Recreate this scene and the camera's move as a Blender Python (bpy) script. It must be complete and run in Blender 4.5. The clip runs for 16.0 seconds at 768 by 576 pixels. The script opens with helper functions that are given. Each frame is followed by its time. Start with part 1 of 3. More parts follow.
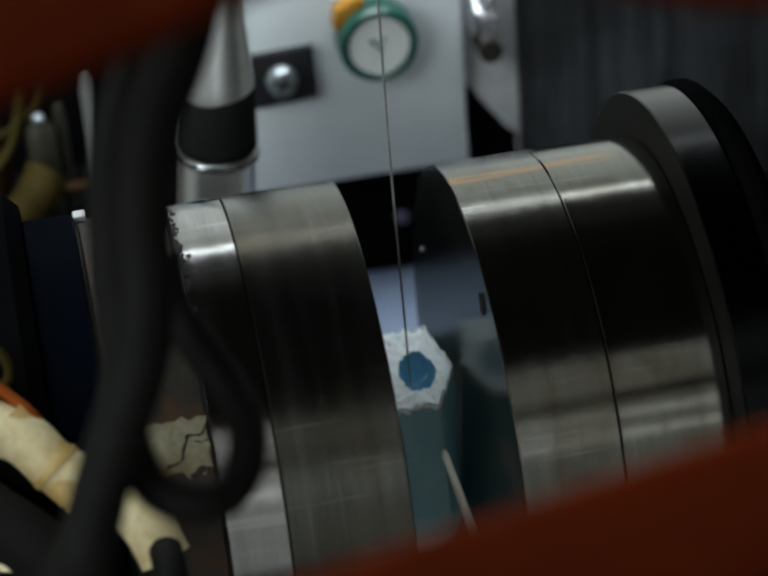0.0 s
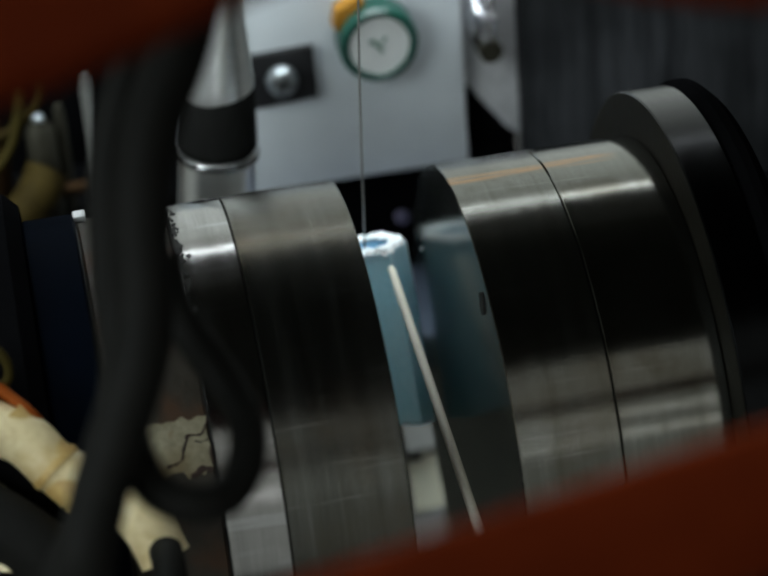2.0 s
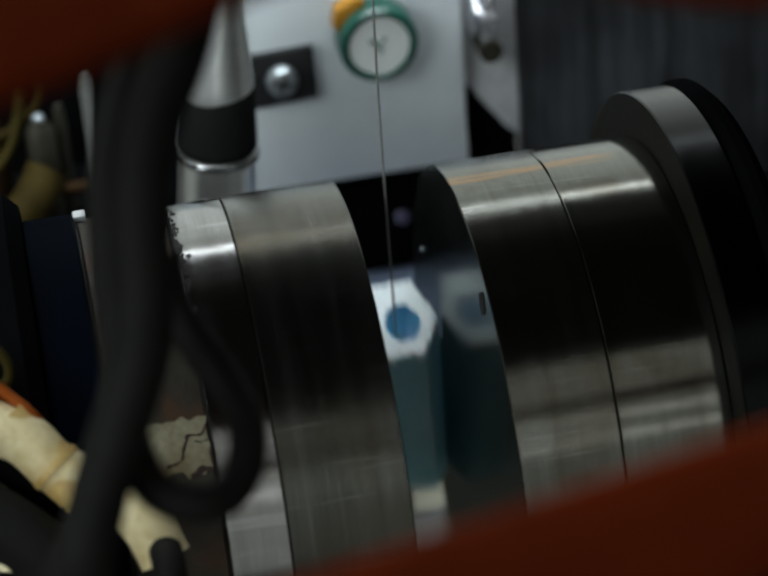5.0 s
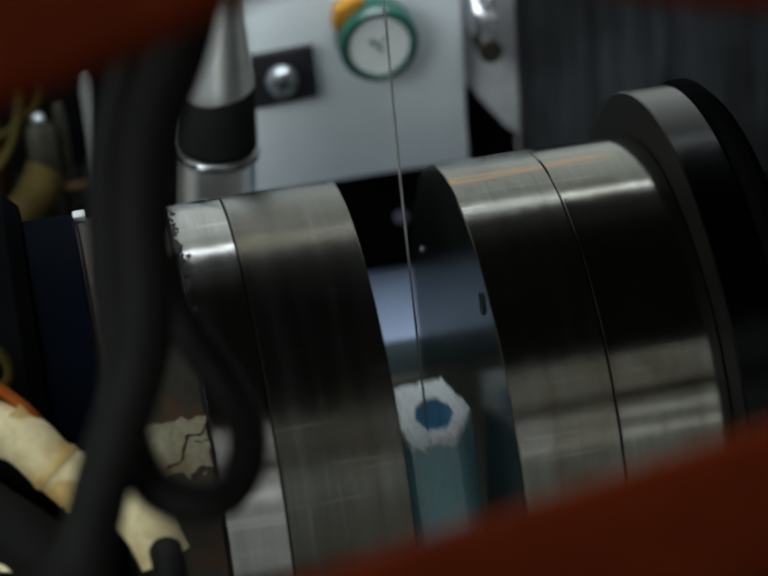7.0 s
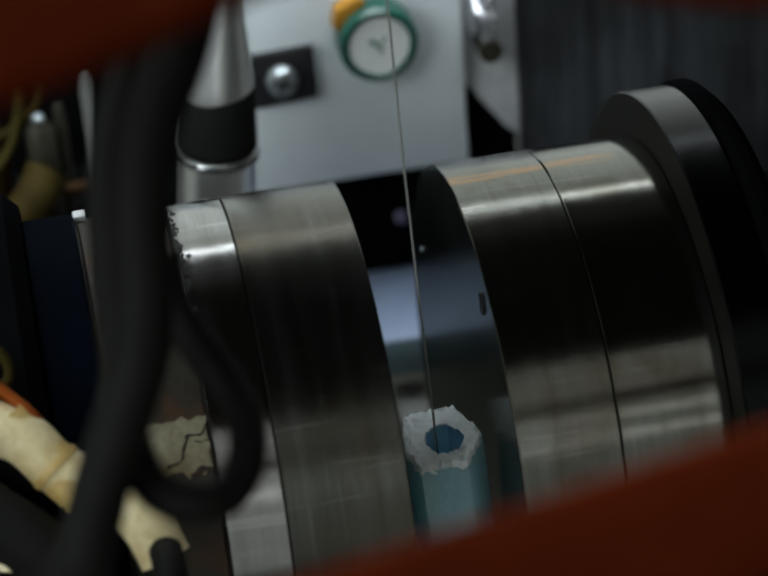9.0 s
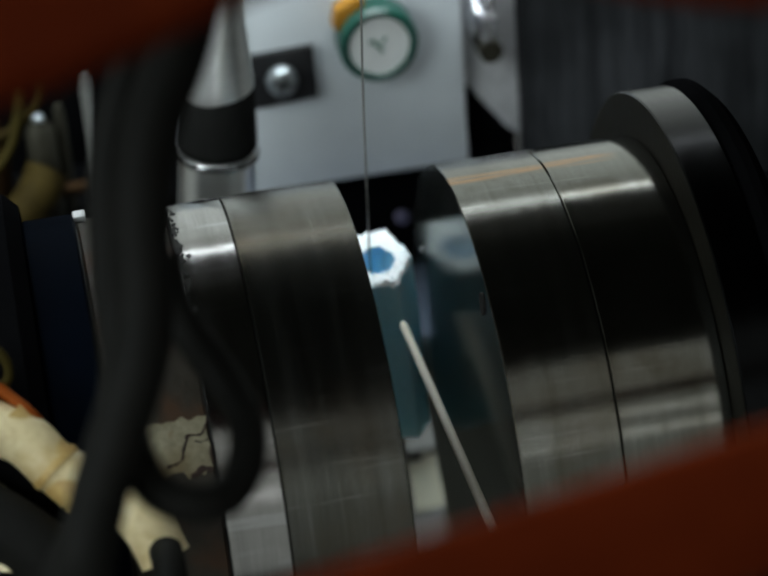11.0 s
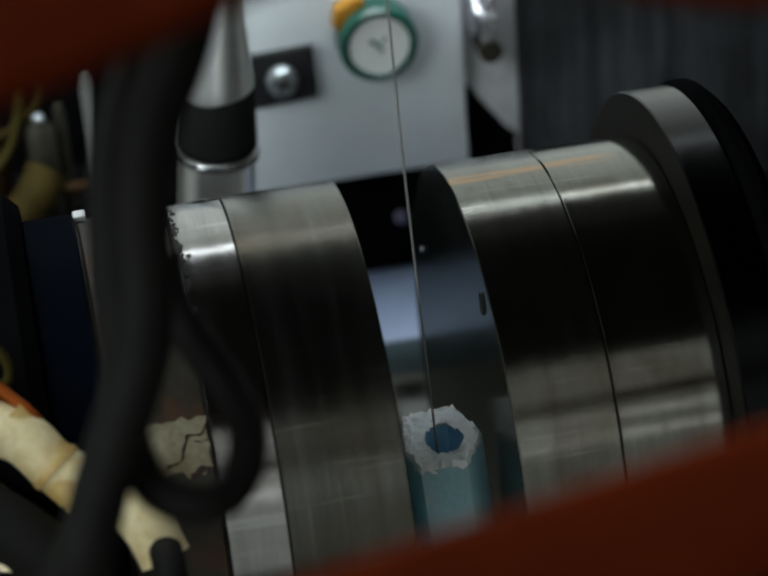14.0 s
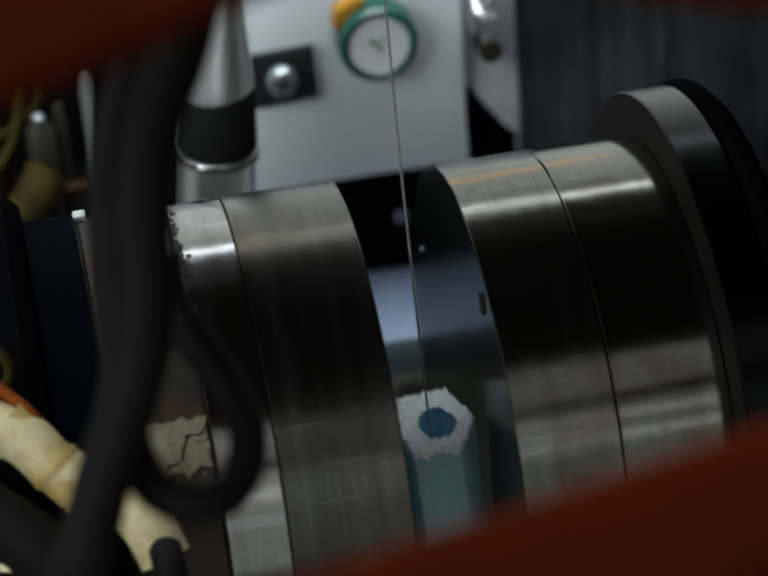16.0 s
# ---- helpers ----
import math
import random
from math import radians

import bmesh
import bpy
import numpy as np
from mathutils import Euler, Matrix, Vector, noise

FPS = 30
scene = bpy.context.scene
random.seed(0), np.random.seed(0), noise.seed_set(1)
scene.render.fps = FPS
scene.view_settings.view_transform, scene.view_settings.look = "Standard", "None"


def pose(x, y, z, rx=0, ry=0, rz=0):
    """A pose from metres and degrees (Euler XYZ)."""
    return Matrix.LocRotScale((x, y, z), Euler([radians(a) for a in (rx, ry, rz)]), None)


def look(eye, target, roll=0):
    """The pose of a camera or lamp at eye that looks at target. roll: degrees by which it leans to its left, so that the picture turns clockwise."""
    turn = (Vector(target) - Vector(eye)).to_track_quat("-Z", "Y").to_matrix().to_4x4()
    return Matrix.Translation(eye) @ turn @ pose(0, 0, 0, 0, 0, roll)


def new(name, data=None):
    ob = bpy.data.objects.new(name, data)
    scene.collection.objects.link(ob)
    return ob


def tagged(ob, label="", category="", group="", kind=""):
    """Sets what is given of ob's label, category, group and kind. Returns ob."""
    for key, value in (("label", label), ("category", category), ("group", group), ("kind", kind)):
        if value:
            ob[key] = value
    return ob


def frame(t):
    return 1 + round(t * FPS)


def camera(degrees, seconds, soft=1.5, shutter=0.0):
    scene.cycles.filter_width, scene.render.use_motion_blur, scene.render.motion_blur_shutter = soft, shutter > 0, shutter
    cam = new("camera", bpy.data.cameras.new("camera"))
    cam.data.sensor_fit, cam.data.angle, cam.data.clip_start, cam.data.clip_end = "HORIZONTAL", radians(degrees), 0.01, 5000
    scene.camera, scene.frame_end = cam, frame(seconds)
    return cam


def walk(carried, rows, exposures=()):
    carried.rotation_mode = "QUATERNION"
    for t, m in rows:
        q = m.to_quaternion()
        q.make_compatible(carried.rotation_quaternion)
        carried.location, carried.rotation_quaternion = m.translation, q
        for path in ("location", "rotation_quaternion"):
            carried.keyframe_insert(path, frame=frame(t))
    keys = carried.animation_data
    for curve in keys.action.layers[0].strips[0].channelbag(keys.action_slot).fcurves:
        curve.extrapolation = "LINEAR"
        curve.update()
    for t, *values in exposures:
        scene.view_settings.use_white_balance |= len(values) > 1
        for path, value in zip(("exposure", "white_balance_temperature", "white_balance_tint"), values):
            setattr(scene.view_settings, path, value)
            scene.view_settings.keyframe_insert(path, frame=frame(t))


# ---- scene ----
cam = camera(18.0, 16.0, soft=2.2, shutter=0.5)
cam.data.dof.use_dof = True
cam.data.dof.focus_distance = 0.665
cam.data.dof.aperture_fstop = 9.5
CAM = look((-0.09521, -0.57321, 0.39596), (-0.00357, 0.02039, 0.03646), -4.558)
walk(cam, [(0.0, CAM), (16.0, CAM)])

# ---- light: a trough and an added lamp for the lit wall behind the magnet, troughs overhead, a window behind the camera, an added fill beside it ----
scene.view_settings.exposure = 0.0
world = bpy.data.worlds.new("room_air")
scene.world = world
world.use_nodes = True
world.node_tree.nodes["Background"].inputs[0].default_value = (0.55, 0.65, 0.8, 1)
world.node_tree.nodes["Background"].inputs[1].default_value = 0.02


def area(name, m, sx, sy, watts, colour):
    d = bpy.data.lights.new(name, "AREA")
    d.shape, d.size, d.size_y, d.energy, d.color = "RECTANGLE", sx, sy, watts, colour
    ob = new(name, d)
    ob.matrix_world = m
    return ob


area("trough_light", look((0.1, 1.52, 1.53), (0, 0, 0.05)), 1.9, 0.10, 4.2, (0.90, 0.97, 1.0))
# Broad lamp added before the back wall, standing in for its lit surface.
area("back_wall_light", look((0.1, 1.70, 0.85), (0.1, 0, 0.85)), 3.0, 1.6, 4.2, (0.96, 0.98, 0.92))
area("front_trough_light", look((0.5, -1.77, 1.66), (0.5, -1.77, 0)), 1.8, 1.34, 2.7, (0.96, 0.99, 0.93))
area("overhead_light", look((0.08, 0.24, 1.62), (0.08, 0.24, 0)), 1.4, 0.84, 56, (0.84, 0.95, 1.0))
area("window_light", look((0.4, -2.44, 0.50), (0.4, 0, 0.50)), 2.2, 2.2, 3.4, (0.95, 0.99, 0.93))
# Two thin lamps added for the bright streaks mirrored in the steel.
area("slit_light", look((0.42, -2.42, 0.80), (0.42, 0, 0.80)), 0.85, 0.05, 0.34, (0.97, 1.0, 1.0))
area("slit_light", look((0.62, -2.42, 1.22), (0.62, 0, 1.22)), 0.60, 0.05, 0.22, (0.97, 1.0, 1.0))
# Fill lamp added at the left to brighten the panel, column and hoses.
area("side_fill_light", look((-1.8, -1.35, 1.30), (0, 0.1, 0.0)), 1.9, 1.1, 48, (0.88, 0.99, 1.0))


# ---- materials ----
def nodes_of(name):
    m = bpy.data.materials.new(name)
    m.use_nodes = True
    return m, m.node_tree.nodes, m.node_tree.links, m.node_tree.nodes["Principled BSDF"]


def mat(name, dark, light, rough=0.5, metal=0.0, scale=(40, 40, 40), detail=6, bump=0.0, bump_scale=None, rough_var=0.1, contrast=(0.3, 0.7), spec=0.5, stains=()):
    """Two-tone surface: a coarse and a fine noise mix two colours, the fine one lifts the surface."""
    m, n, l, p = nodes_of(name)
    tc = n.new("ShaderNodeTexCoord")
    mp = n.new("ShaderNodeMapping")
    mp.inputs["Scale"].default_value = scale
    l.new(tc.outputs["Object"], mp.inputs[0])
    a = n.new("ShaderNodeTexNoise")
    a.inputs["Scale"].default_value, a.inputs["Detail"].default_value = 1.0, detail
    l.new(mp.outputs[0], a.inputs["Vector"])
    b = n.new("ShaderNodeTexNoise")
    b.inputs["Scale"].default_value, b.inputs["Detail"].default_value = 7.0, detail
    l.new(mp.outputs[0], b.inputs["Vector"])
    mx = n.new("ShaderNodeMix")
    mx.inputs[0].default_value = 0.4
    l.new(a.outputs[0], mx.inputs[2])
    l.new(b.outputs[0], mx.inputs[3])
    r = n.new("ShaderNodeValToRGB")
    r.color_ramp.elements[0].position, r.color_ramp.elements[1].position = contrast
    r.color_ramp.elements[0].color, r.color_ramp.elements[1].color = (*dark, 1), (*light, 1)
    l.new(mx.outputs[0], r.inputs[0])
    colour = r.outputs[0]
    for sc, lo, hi, tone, most in stains:
        sm = n.new("ShaderNodeMapping")
        sm.inputs["Scale"].default_value = sc
        l.new(tc.outputs["Object"], sm.inputs[0])
        sn = n.new("ShaderNodeTexNoise")
        sn.inputs["Scale"].default_value, sn.inputs["Detail"].default_value = 1.0, 7
        l.new(sm.outputs[0], sn.inputs["Vector"])
        sr = n.new("ShaderNodeMapRange")
        sr.inputs[1].default_value, sr.inputs[2].default_value, sr.inputs[4].default_value = lo, hi, most
        l.new(sn.outputs[0], sr.inputs[0])
        sx = n.new("ShaderNodeMix")
        sx.data_type = "RGBA"
        l.new(sr.outputs[0], sx.inputs[0])
        l.new(colour, sx.inputs[6])
        sx.inputs[7].default_value = (*tone, 1)
        colour = sx.outputs[2]
    l.new(colour, p.inputs["Base Color"])
    mr = n.new("ShaderNodeMapRange")
    mr.inputs[3].default_value, mr.inputs[4].default_value = max(0.02, rough - rough_var), min(1, rough + rough_var)
    l.new(mx.outputs[0], mr.inputs[0])
    l.new(mr.outputs[0], p.inputs["Roughness"])
    p.inputs["Metallic"].default_value = metal
    p.inputs["Specular IOR Level"].default_value = spec
    if bump:
        bp = n.new("ShaderNodeBump")
        bp.inputs["Strength"].default_value, bp.inputs["Distance"].default_value = bump, 0.001
        src = b
        if bump_scale:
            src = n.new("ShaderNodeTexNoise")
            src.inputs["Scale"].default_value, src.inputs["Detail"].default_value = bump_scale, 4
            l.new(tc.outputs["Object"], src.inputs["Vector"])
        l.new(src.outputs[0], bp.inputs["Height"])
        l.new(bp.outputs[0], p.inputs["Normal"])
    return m


# turned steel carries fine rings round its axis (x)
# Pale thin streaks along x put highlight lines and scratches into the colour.
GROUND_STEEL = mat("ground_steel", (0.115, 0.115, 0.100), (0.200, 0.205, 0.188), 0.16, 0.985, (210, 7, 7), 8, 0.04, 1400, 0.08, (0.2, 0.8), stains=(((22, 420, 420), 0.60, 0.72, (0.32, 0.32, 0.31), 0.40), ((900, 60, 60), 0.58, 0.74, (0.20, 0.20, 0.19), 0.30), ((22, 22, 22), 0.52, 0.68, (0.085, 0.062, 0.035), 0.55), ((45, 45, 45), 0.50, 0.66, (0.085, 0.08, 0.06), 0.65), ((300, 22, 22), 0.54, 0.72, (0.09, 0.086, 0.068), 0.40)))
DULL_GROUND = mat("dull_ground_steel", (0.050, 0.050, 0.043), (0.150, 0.154, 0.142), 0.24, 0.98, (210, 7, 7), 8, 0.06, 1400, 0.10, (0.2, 0.8), stains=(((22, 420, 420), 0.60, 0.72, (0.32, 0.32, 0.31), 0.40), ((900, 60, 60), 0.58, 0.74, (0.20, 0.20, 0.19), 0.30), ((22, 22, 22), 0.52, 0.68, (0.085, 0.062, 0.035), 0.55), ((45, 45, 45), 0.50, 0.66, (0.085, 0.08, 0.06), 0.55), ((300, 22, 22), 0.54, 0.72, (0.09, 0.086, 0.068), 0.40)))
TURNED_STEEL = mat("turned_steel", (0.120, 0.119, 0.103), (0.205, 0.210, 0.193), 0.13, 0.99, (180, 7, 7), 7, 0.02, 1800, 0.055, (0.2, 0.8), stains=(((22, 420, 420), 0.60, 0.72, (0.32, 0.32, 0.31), 0.40), ((900, 60, 60), 0.58, 0.74, (0.20, 0.20, 0.19), 0.30), ((22, 22, 22), 0.52, 0.68, (0.085, 0.062, 0.035), 0.55), ((60, 60, 60), 0.51, 0.65, (0.09, 0.083, 0.063), 0.6), ((280, 22, 22), 0.55, 0.72, (0.09, 0.086, 0.068), 0.35)))
POLISHED_STEEL = mat("polished_steel", (0.25, 0.25, 0.247), (0.38, 0.38, 0.375), 0.15, 1.0, (220, 8, 8), 7, 0.03, None, 0.09, stains=(((16, 380, 380), 0.56, 0.68, (0.46, 0.47, 0.48), 0.6), ((40, 40, 40), 0.5, 0.68, (0.16, 0.155, 0.14), 0.55)))
FACE_STEEL = mat("lapped_steel_face", (0.185, 0.19, 0.18), (0.25, 0.258, 0.246), 0.19, 0.97, (30, 30, 30), 6, 0.0, None, 0.05, stains=(((60, 60, 12), 0.5, 0.7, (0.24, 0.24, 0.21), 0.5),))
FACE_STEEL.node_tree.nodes["Principled BSDF"].inputs["Specular Tint"].default_value = (0.48, 0.50, 0.49, 1)   # dull film at grazing view


def reflection_streak(m, y0, half, x0, x1):
    """A narrow orange reflection painted into the colour along the top of a turned part."""
    n, l = m.node_tree.nodes, m.node_tree.links
    p = n["Principled BSDF"]
    under = p.inputs["Base Color"].links[0].from_socket
    tc = n.new("ShaderNodeTexCoord")
    xyz = n.new("ShaderNodeSeparateXYZ")
    l.new(tc.outputs["Object"], xyz.inputs[0])
    mp = n.new("ShaderNodeMapping")
    mp.inputs["Scale"].default_value = (45, 900, 900)
    l.new(tc.outputs["Object"], mp.inputs[0])
    grain = n.new("ShaderNodeTexNoise")
    grain.inputs["Scale"].default_value, grain.inputs["Detail"].default_value = 1.0, 6
    l.new(mp.outputs[0], grain.inputs["Vector"])
    mask = None
    for axis, mid, w, soft in ((1, y0, half, 0.0025), (0, (x0 + x1) / 2, (x1 - x0) / 2, 0.008), (2, 0.36, 0.05, 0.01)):
        d = n.new("ShaderNodeMath")
        d.operation = "SUBTRACT"
        d.inputs[1].default_value = mid
        l.new(xyz.outputs[axis], d.inputs[0])
        a = n.new("ShaderNodeMath")
        a.operation = "ABSOLUTE"
        l.new(d.outputs[0], a.inputs[0])
        r = n.new("ShaderNodeMapRange")
        r.inputs[1].default_value, r.inputs[2].default_value = w, w + soft
        r.inputs[3].default_value, r.inputs[4].default_value = 1.0, 0.0
        l.new(a.outputs[0], r.inputs[0])
        if mask:
            mu = n.new("ShaderNodeMath")
            mu.operation = "MULTIPLY"
            l.new(mask, mu.inputs[0])
            l.new(r.outputs[0], mu.inputs[1])
            mask = mu.outputs[0]
        else:
            mask = r.outputs[0]
    g = n.new("ShaderNodeMapRange")
    g.inputs[1].default_value, g.inputs[2].default_value, g.inputs[4].default_value = 0.36, 0.60, 0.85
    l.new(grain.outputs[0], g.inputs[0])
    mu = n.new("ShaderNodeMath")
    mu.operation = "MULTIPLY"
    l.new(mask, mu.inputs[0])
    l.new(g.outputs[0], mu.inputs[1])
    mx = n.new("ShaderNodeMix")
    mx.data_type = "RGBA"
    l.new(mu.outputs[0], mx.inputs[0])
    l.new(under, mx.inputs[6])
    mx.inputs[7].default_value = (0.42, 0.22, 0.08, 1)
    l.new(mx.outputs[2], p.inputs["Base Color"])


reflection_streak(GROUND_STEEL, 0.0082, 0.0010, 0.014, 0.040)
reflection_streak(TURNED_STEEL, 0.0090, 0.0012, 0.044, 0.056)
DULL_STEEL = mat("dull_oiled_steel", (0.018, 0.0165, 0.011), (0.045, 0.042, 0.030), 0.55, 0.3, (120, 20, 20), 8, 0.05, spec=0.15)
# Near-black for chips and for the shade inside grooves, hole and slots.
BLACK_GAP = mat("near_black", (0.004, 0.004, 0.004), (0.012, 0.011, 0.010), 0.6)
NAVY = mat("navy_paint", (0.0005, 0.0012, 0.0028), (0.0011, 0.0026, 0.006), 0.6, 0, (60, 60, 60), 6, 0.1, spec=0.01)
BLACK_PAINT = mat("black_coil_tape", (0.0018, 0.0018, 0.002), (0.0045, 0.0045, 0.005), 0.8, 0, (40, 40, 40), 6, 0.2, spec=0.0)
ALUMINIUM = mat("turned_aluminium", (0.72, 0.73, 0.72), (0.85, 0.86, 0.85), 0.40, 1.0, (40, 40, 300), 6, 0.03)
CHROME = mat("zinc_plating", (0.38, 0.42, 0.43), (0.55, 0.59, 0.61), 0.42, 1.0, (60, 60, 200), 5, 0.03, None, 0.05)
WHITE_PANEL = mat("white_enamel", (0.66, 0.70, 0.73), (0.74, 0.78, 0.81), 0.32, 0, (14, 14, 14), 5, 0.03)
BLACK_PLASTIC = mat("black_plastic", (0.006, 0.006, 0.007), (0.014, 0.014, 0.015), 0.4)
GREEN = mat("green_bezel_paint", (0.002, 0.042, 0.029), (0.004, 0.068, 0.047), 0.35, 0, (90, 90, 90))
DIAL_WHITE = mat("dial_card", (0.66, 0.67, 0.66), (0.74, 0.75, 0.74), 0.5)
KNOB = mat("lilac_knob_plastic", (0.10, 0.09, 0.15), (0.15, 0.135, 0.21), 0.4)
DIAL_GREEN = mat("dial_print_green", (0.02, 0.10, 0.07), (0.03, 0.15, 0.10), 0.6)
AMBER = mat("amber_plastic", (0.30, 0.13, 0.008), (0.42, 0.19, 0.014), 0.4)
# Large near-black blotches put the shade on the plate into its colour.
BRUSHED_PLATE = mat("brushed_dark_steel", (0.005, 0.005, 0.006), (0.078, 0.081, 0.088), 0.4, 0.2, (110, 110, 5), 8, 0.03, spec=0.12, stains=(((9, 9, 6), 0.34, 0.52, (0.005, 0.0055, 0.0055), 0.92),))
GREY_PLATE = mat("grey_zinc_plate", (0.42, 0.42, 0.43), (0.74, 0.74, 0.75), 0.45, 0.1, (60, 60, 60), 6, 0.1)
FOIL = mat("crumpled_foil", (0.5, 0.5, 0.52), (0.75, 0.75, 0.77), 0.25, 1.0, (80, 80, 80), 6, 1.0, 160)
BLUE_PLATE = mat("pale_blue_plate", (0.115, 0.14, 0.20), (0.15, 0.18, 0.25), 0.4, 0, (30, 30, 30))
TEAL_PLATE = mat("slate_teal_paint", (0.09, 0.14, 0.16), (0.13, 0.19, 0.21), 0.45, 0, (40, 40, 40))
BODY_GREY = mat("grey_hammer_paint", (0.22, 0.215, 0.185), (0.32, 0.315, 0.28), 0.55, 0, (60, 60, 60), 6, 0.15)
TAG_GREY = mat("grey_paper_tag", (0.13, 0.13, 0.12), (0.19, 0.19, 0.175), 0.7, 0, (60, 60, 60), 6, 0.1)
CARD = mat("yellowed_card", (0.60, 0.58, 0.44), (0.72, 0.70, 0.55), 0.7, 0, (60, 60, 60), 6, 0.1)
FOAM_TEAL = mat("blue_foam_skin", (0.33, 0.62, 0.74), (0.45, 0.73, 0.85), 0.65, 0, (120, 120, 60), 6, 0.3, 500, spec=0.2, stains=(((90, 90, 40), 0.5, 0.7, (0.46, 0.74, 0.82), 0.5),))
FOAM_CUT = mat("pale_cut_foam", (0.82, 0.92, 0.94), (0.94, 0.975, 0.98), 0.85, 0, (220, 220, 220), 6, 0.35, 900)
FOAM_HOLE = mat("blue_bored_foam", (0.30, 0.66, 0.90), (0.46, 0.80, 0.96), 0.7, 0, (260, 260, 260), 6, 0.3, 700)
for foam in (FOAM_TEAL, FOAM_CUT, FOAM_HOLE):   # light soaks through the foam
    soak = foam.node_tree.nodes["Principled BSDF"].inputs
    soak["Subsurface Weight"].default_value, soak["Subsurface Scale"].default_value = 0.85, 0.03
    if foam == FOAM_CUT:
        soak["Subsurface Weight"].default_value = 0.15
    soak["Subsurface Radius"].default_value = (0.7, 1.0, 1.0)
THREAD = mat("grey_thread", (0.15, 0.15, 0.14), (0.28, 0.28, 0.265), 0.7, 0, (60, 60, 900))
WIRE = mat("tinned_wire", (0.40, 0.42, 0.42), (0.55, 0.57, 0.57), 0.45, 0.3)
BAMBOO = mat("pale_bamboo", (0.70, 0.64, 0.52), (0.88, 0.83, 0.72), 0.5, 0, (300, 14, 300), 6, 0.2)
RUBBER = mat("black_rubber", (0.0055, 0.0055, 0.0048), (0.0115, 0.0112, 0.0098), 0.6, 0, (60, 60, 60), 6, 0.1, spec=0.06)
MATT_RUBBER = mat("matt_black_rubber", (0.009, 0.009, 0.0085), (0.017, 0.017, 0.016), 0.85, 0, (90, 90, 30), 6, 0.2, spec=0.02)
CREAM = mat("aged_cream_tube", (0.36, 0.23, 0.07), (0.74, 0.64, 0.39), 0.4, 0, (45, 45, 45), 3, 0.05, None, 0.1, (0.20, 0.60), stains=(((70, 70, 70), 0.60, 0.76, (0.26, 0.12, 0.025), 0.6),))
STAINED = mat("brown_stained_cuff", (0.28, 0.15, 0.035), (0.62, 0.45, 0.17), 0.5, 0, (80, 80, 80), 6, 0.1)
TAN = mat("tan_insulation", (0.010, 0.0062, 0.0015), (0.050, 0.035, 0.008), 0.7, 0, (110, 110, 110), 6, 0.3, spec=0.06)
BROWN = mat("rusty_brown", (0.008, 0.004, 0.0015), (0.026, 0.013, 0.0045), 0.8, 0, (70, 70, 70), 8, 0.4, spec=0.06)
ORANGE = mat("orange_wire", (0.16, 0.035, 0.004), (0.24, 0.055, 0.007), 0.6, spec=0.08)
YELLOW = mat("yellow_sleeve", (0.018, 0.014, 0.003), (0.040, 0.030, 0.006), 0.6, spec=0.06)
RED_PAINT = mat("dark_red_paint", (0.039, 0.0050, 0.0009), (0.068, 0.0092, 0.0017), 0.7, 0, (16, 16, 16), 6, 0.08, spec=0.02)
BENCH_TOP = mat("bench_laminate", (0.16, 0.155, 0.14), (0.24, 0.23, 0.21), 0.5, 0, (12, 12, 12))
ROOM_WALL = mat("dull_wall_paint", (0.16, 0.155, 0.14), (0.20, 0.195, 0.18), 0.8, 0, (2, 2, 2), 4)
BACK_WALL = mat("pale_wall_paint", (0.58, 0.58, 0.54), (0.66, 0.66, 0.62), 0.8, 0, (2, 2, 2), 4)
RING_STEEL = mat("oiled_black_ring", (0.006, 0.0064, 0.0068), (0.013, 0.0138, 0.0145), 0.22, 0.97, (120, 12, 12), 8, 0.03, spec=0.3)
RING_FACE = mat("brown_oily_face", (0.004, 0.0036, 0.0025), (0.014, 0.0125, 0.0085), 0.6, 0.0, (60, 60, 60), 7, 0.1, spec=0.1)
ROOM_CEIL = mat("dark_ceiling", (0.035, 0.033, 0.03), (0.05, 0.047, 0.043), 0.9, 0, (2, 2, 2), 4)
ROOM_FLOOR = mat("grey_floor", (0.12, 0.115, 0.11), (0.18, 0.17, 0.16), 0.6, 0, (5, 5, 5), 6)


RUSTY = mat("rusty_grey_steel", (0.014, 0.010, 0.006), (0.042, 0.036, 0.026), 0.45, 0.4, (70, 40, 40), 7, 0.2, stains=(((90, 60, 60), 0.52, 0.66, (0.06, 0.024, 0.008), 0.7),))
RUST_DARK = mat("dark_rust", (0.010, 0.005, 0.003), (0.035, 0.014, 0.006), 0.8, 0, (200, 200, 200), 6, 0.3)
PALE_PATCH = mat("pale_ragged_patch", (0.09, 0.072, 0.036), (0.285, 0.262, 0.180), 0.40, 0.35, (90, 90, 90), 7, 0.2, None, 0.12, (0.28, 0.62), stains=(((140, 140, 140), 0.58, 0.70, (0.16, 0.09, 0.03), 0.7), ((60, 60, 60), 0.48, 0.64, (0.15, 0.105, 0.04), 0.6)))


# ---- mesh helpers ----
def mesh_of(name, bm, material, smooth=True):
    bm.normal_update()
    me = bpy.data.meshes.new(name)
    bm.to_mesh(me)
    bm.free()
    for q in me.polygons:
        q.use_smooth = smooth
    if smooth:
        me.set_sharp_from_angle(angle=radians(35))
    for k in material if isinstance(material, (list, tuple)) else (material,):
        me.materials.append(k)
    return me


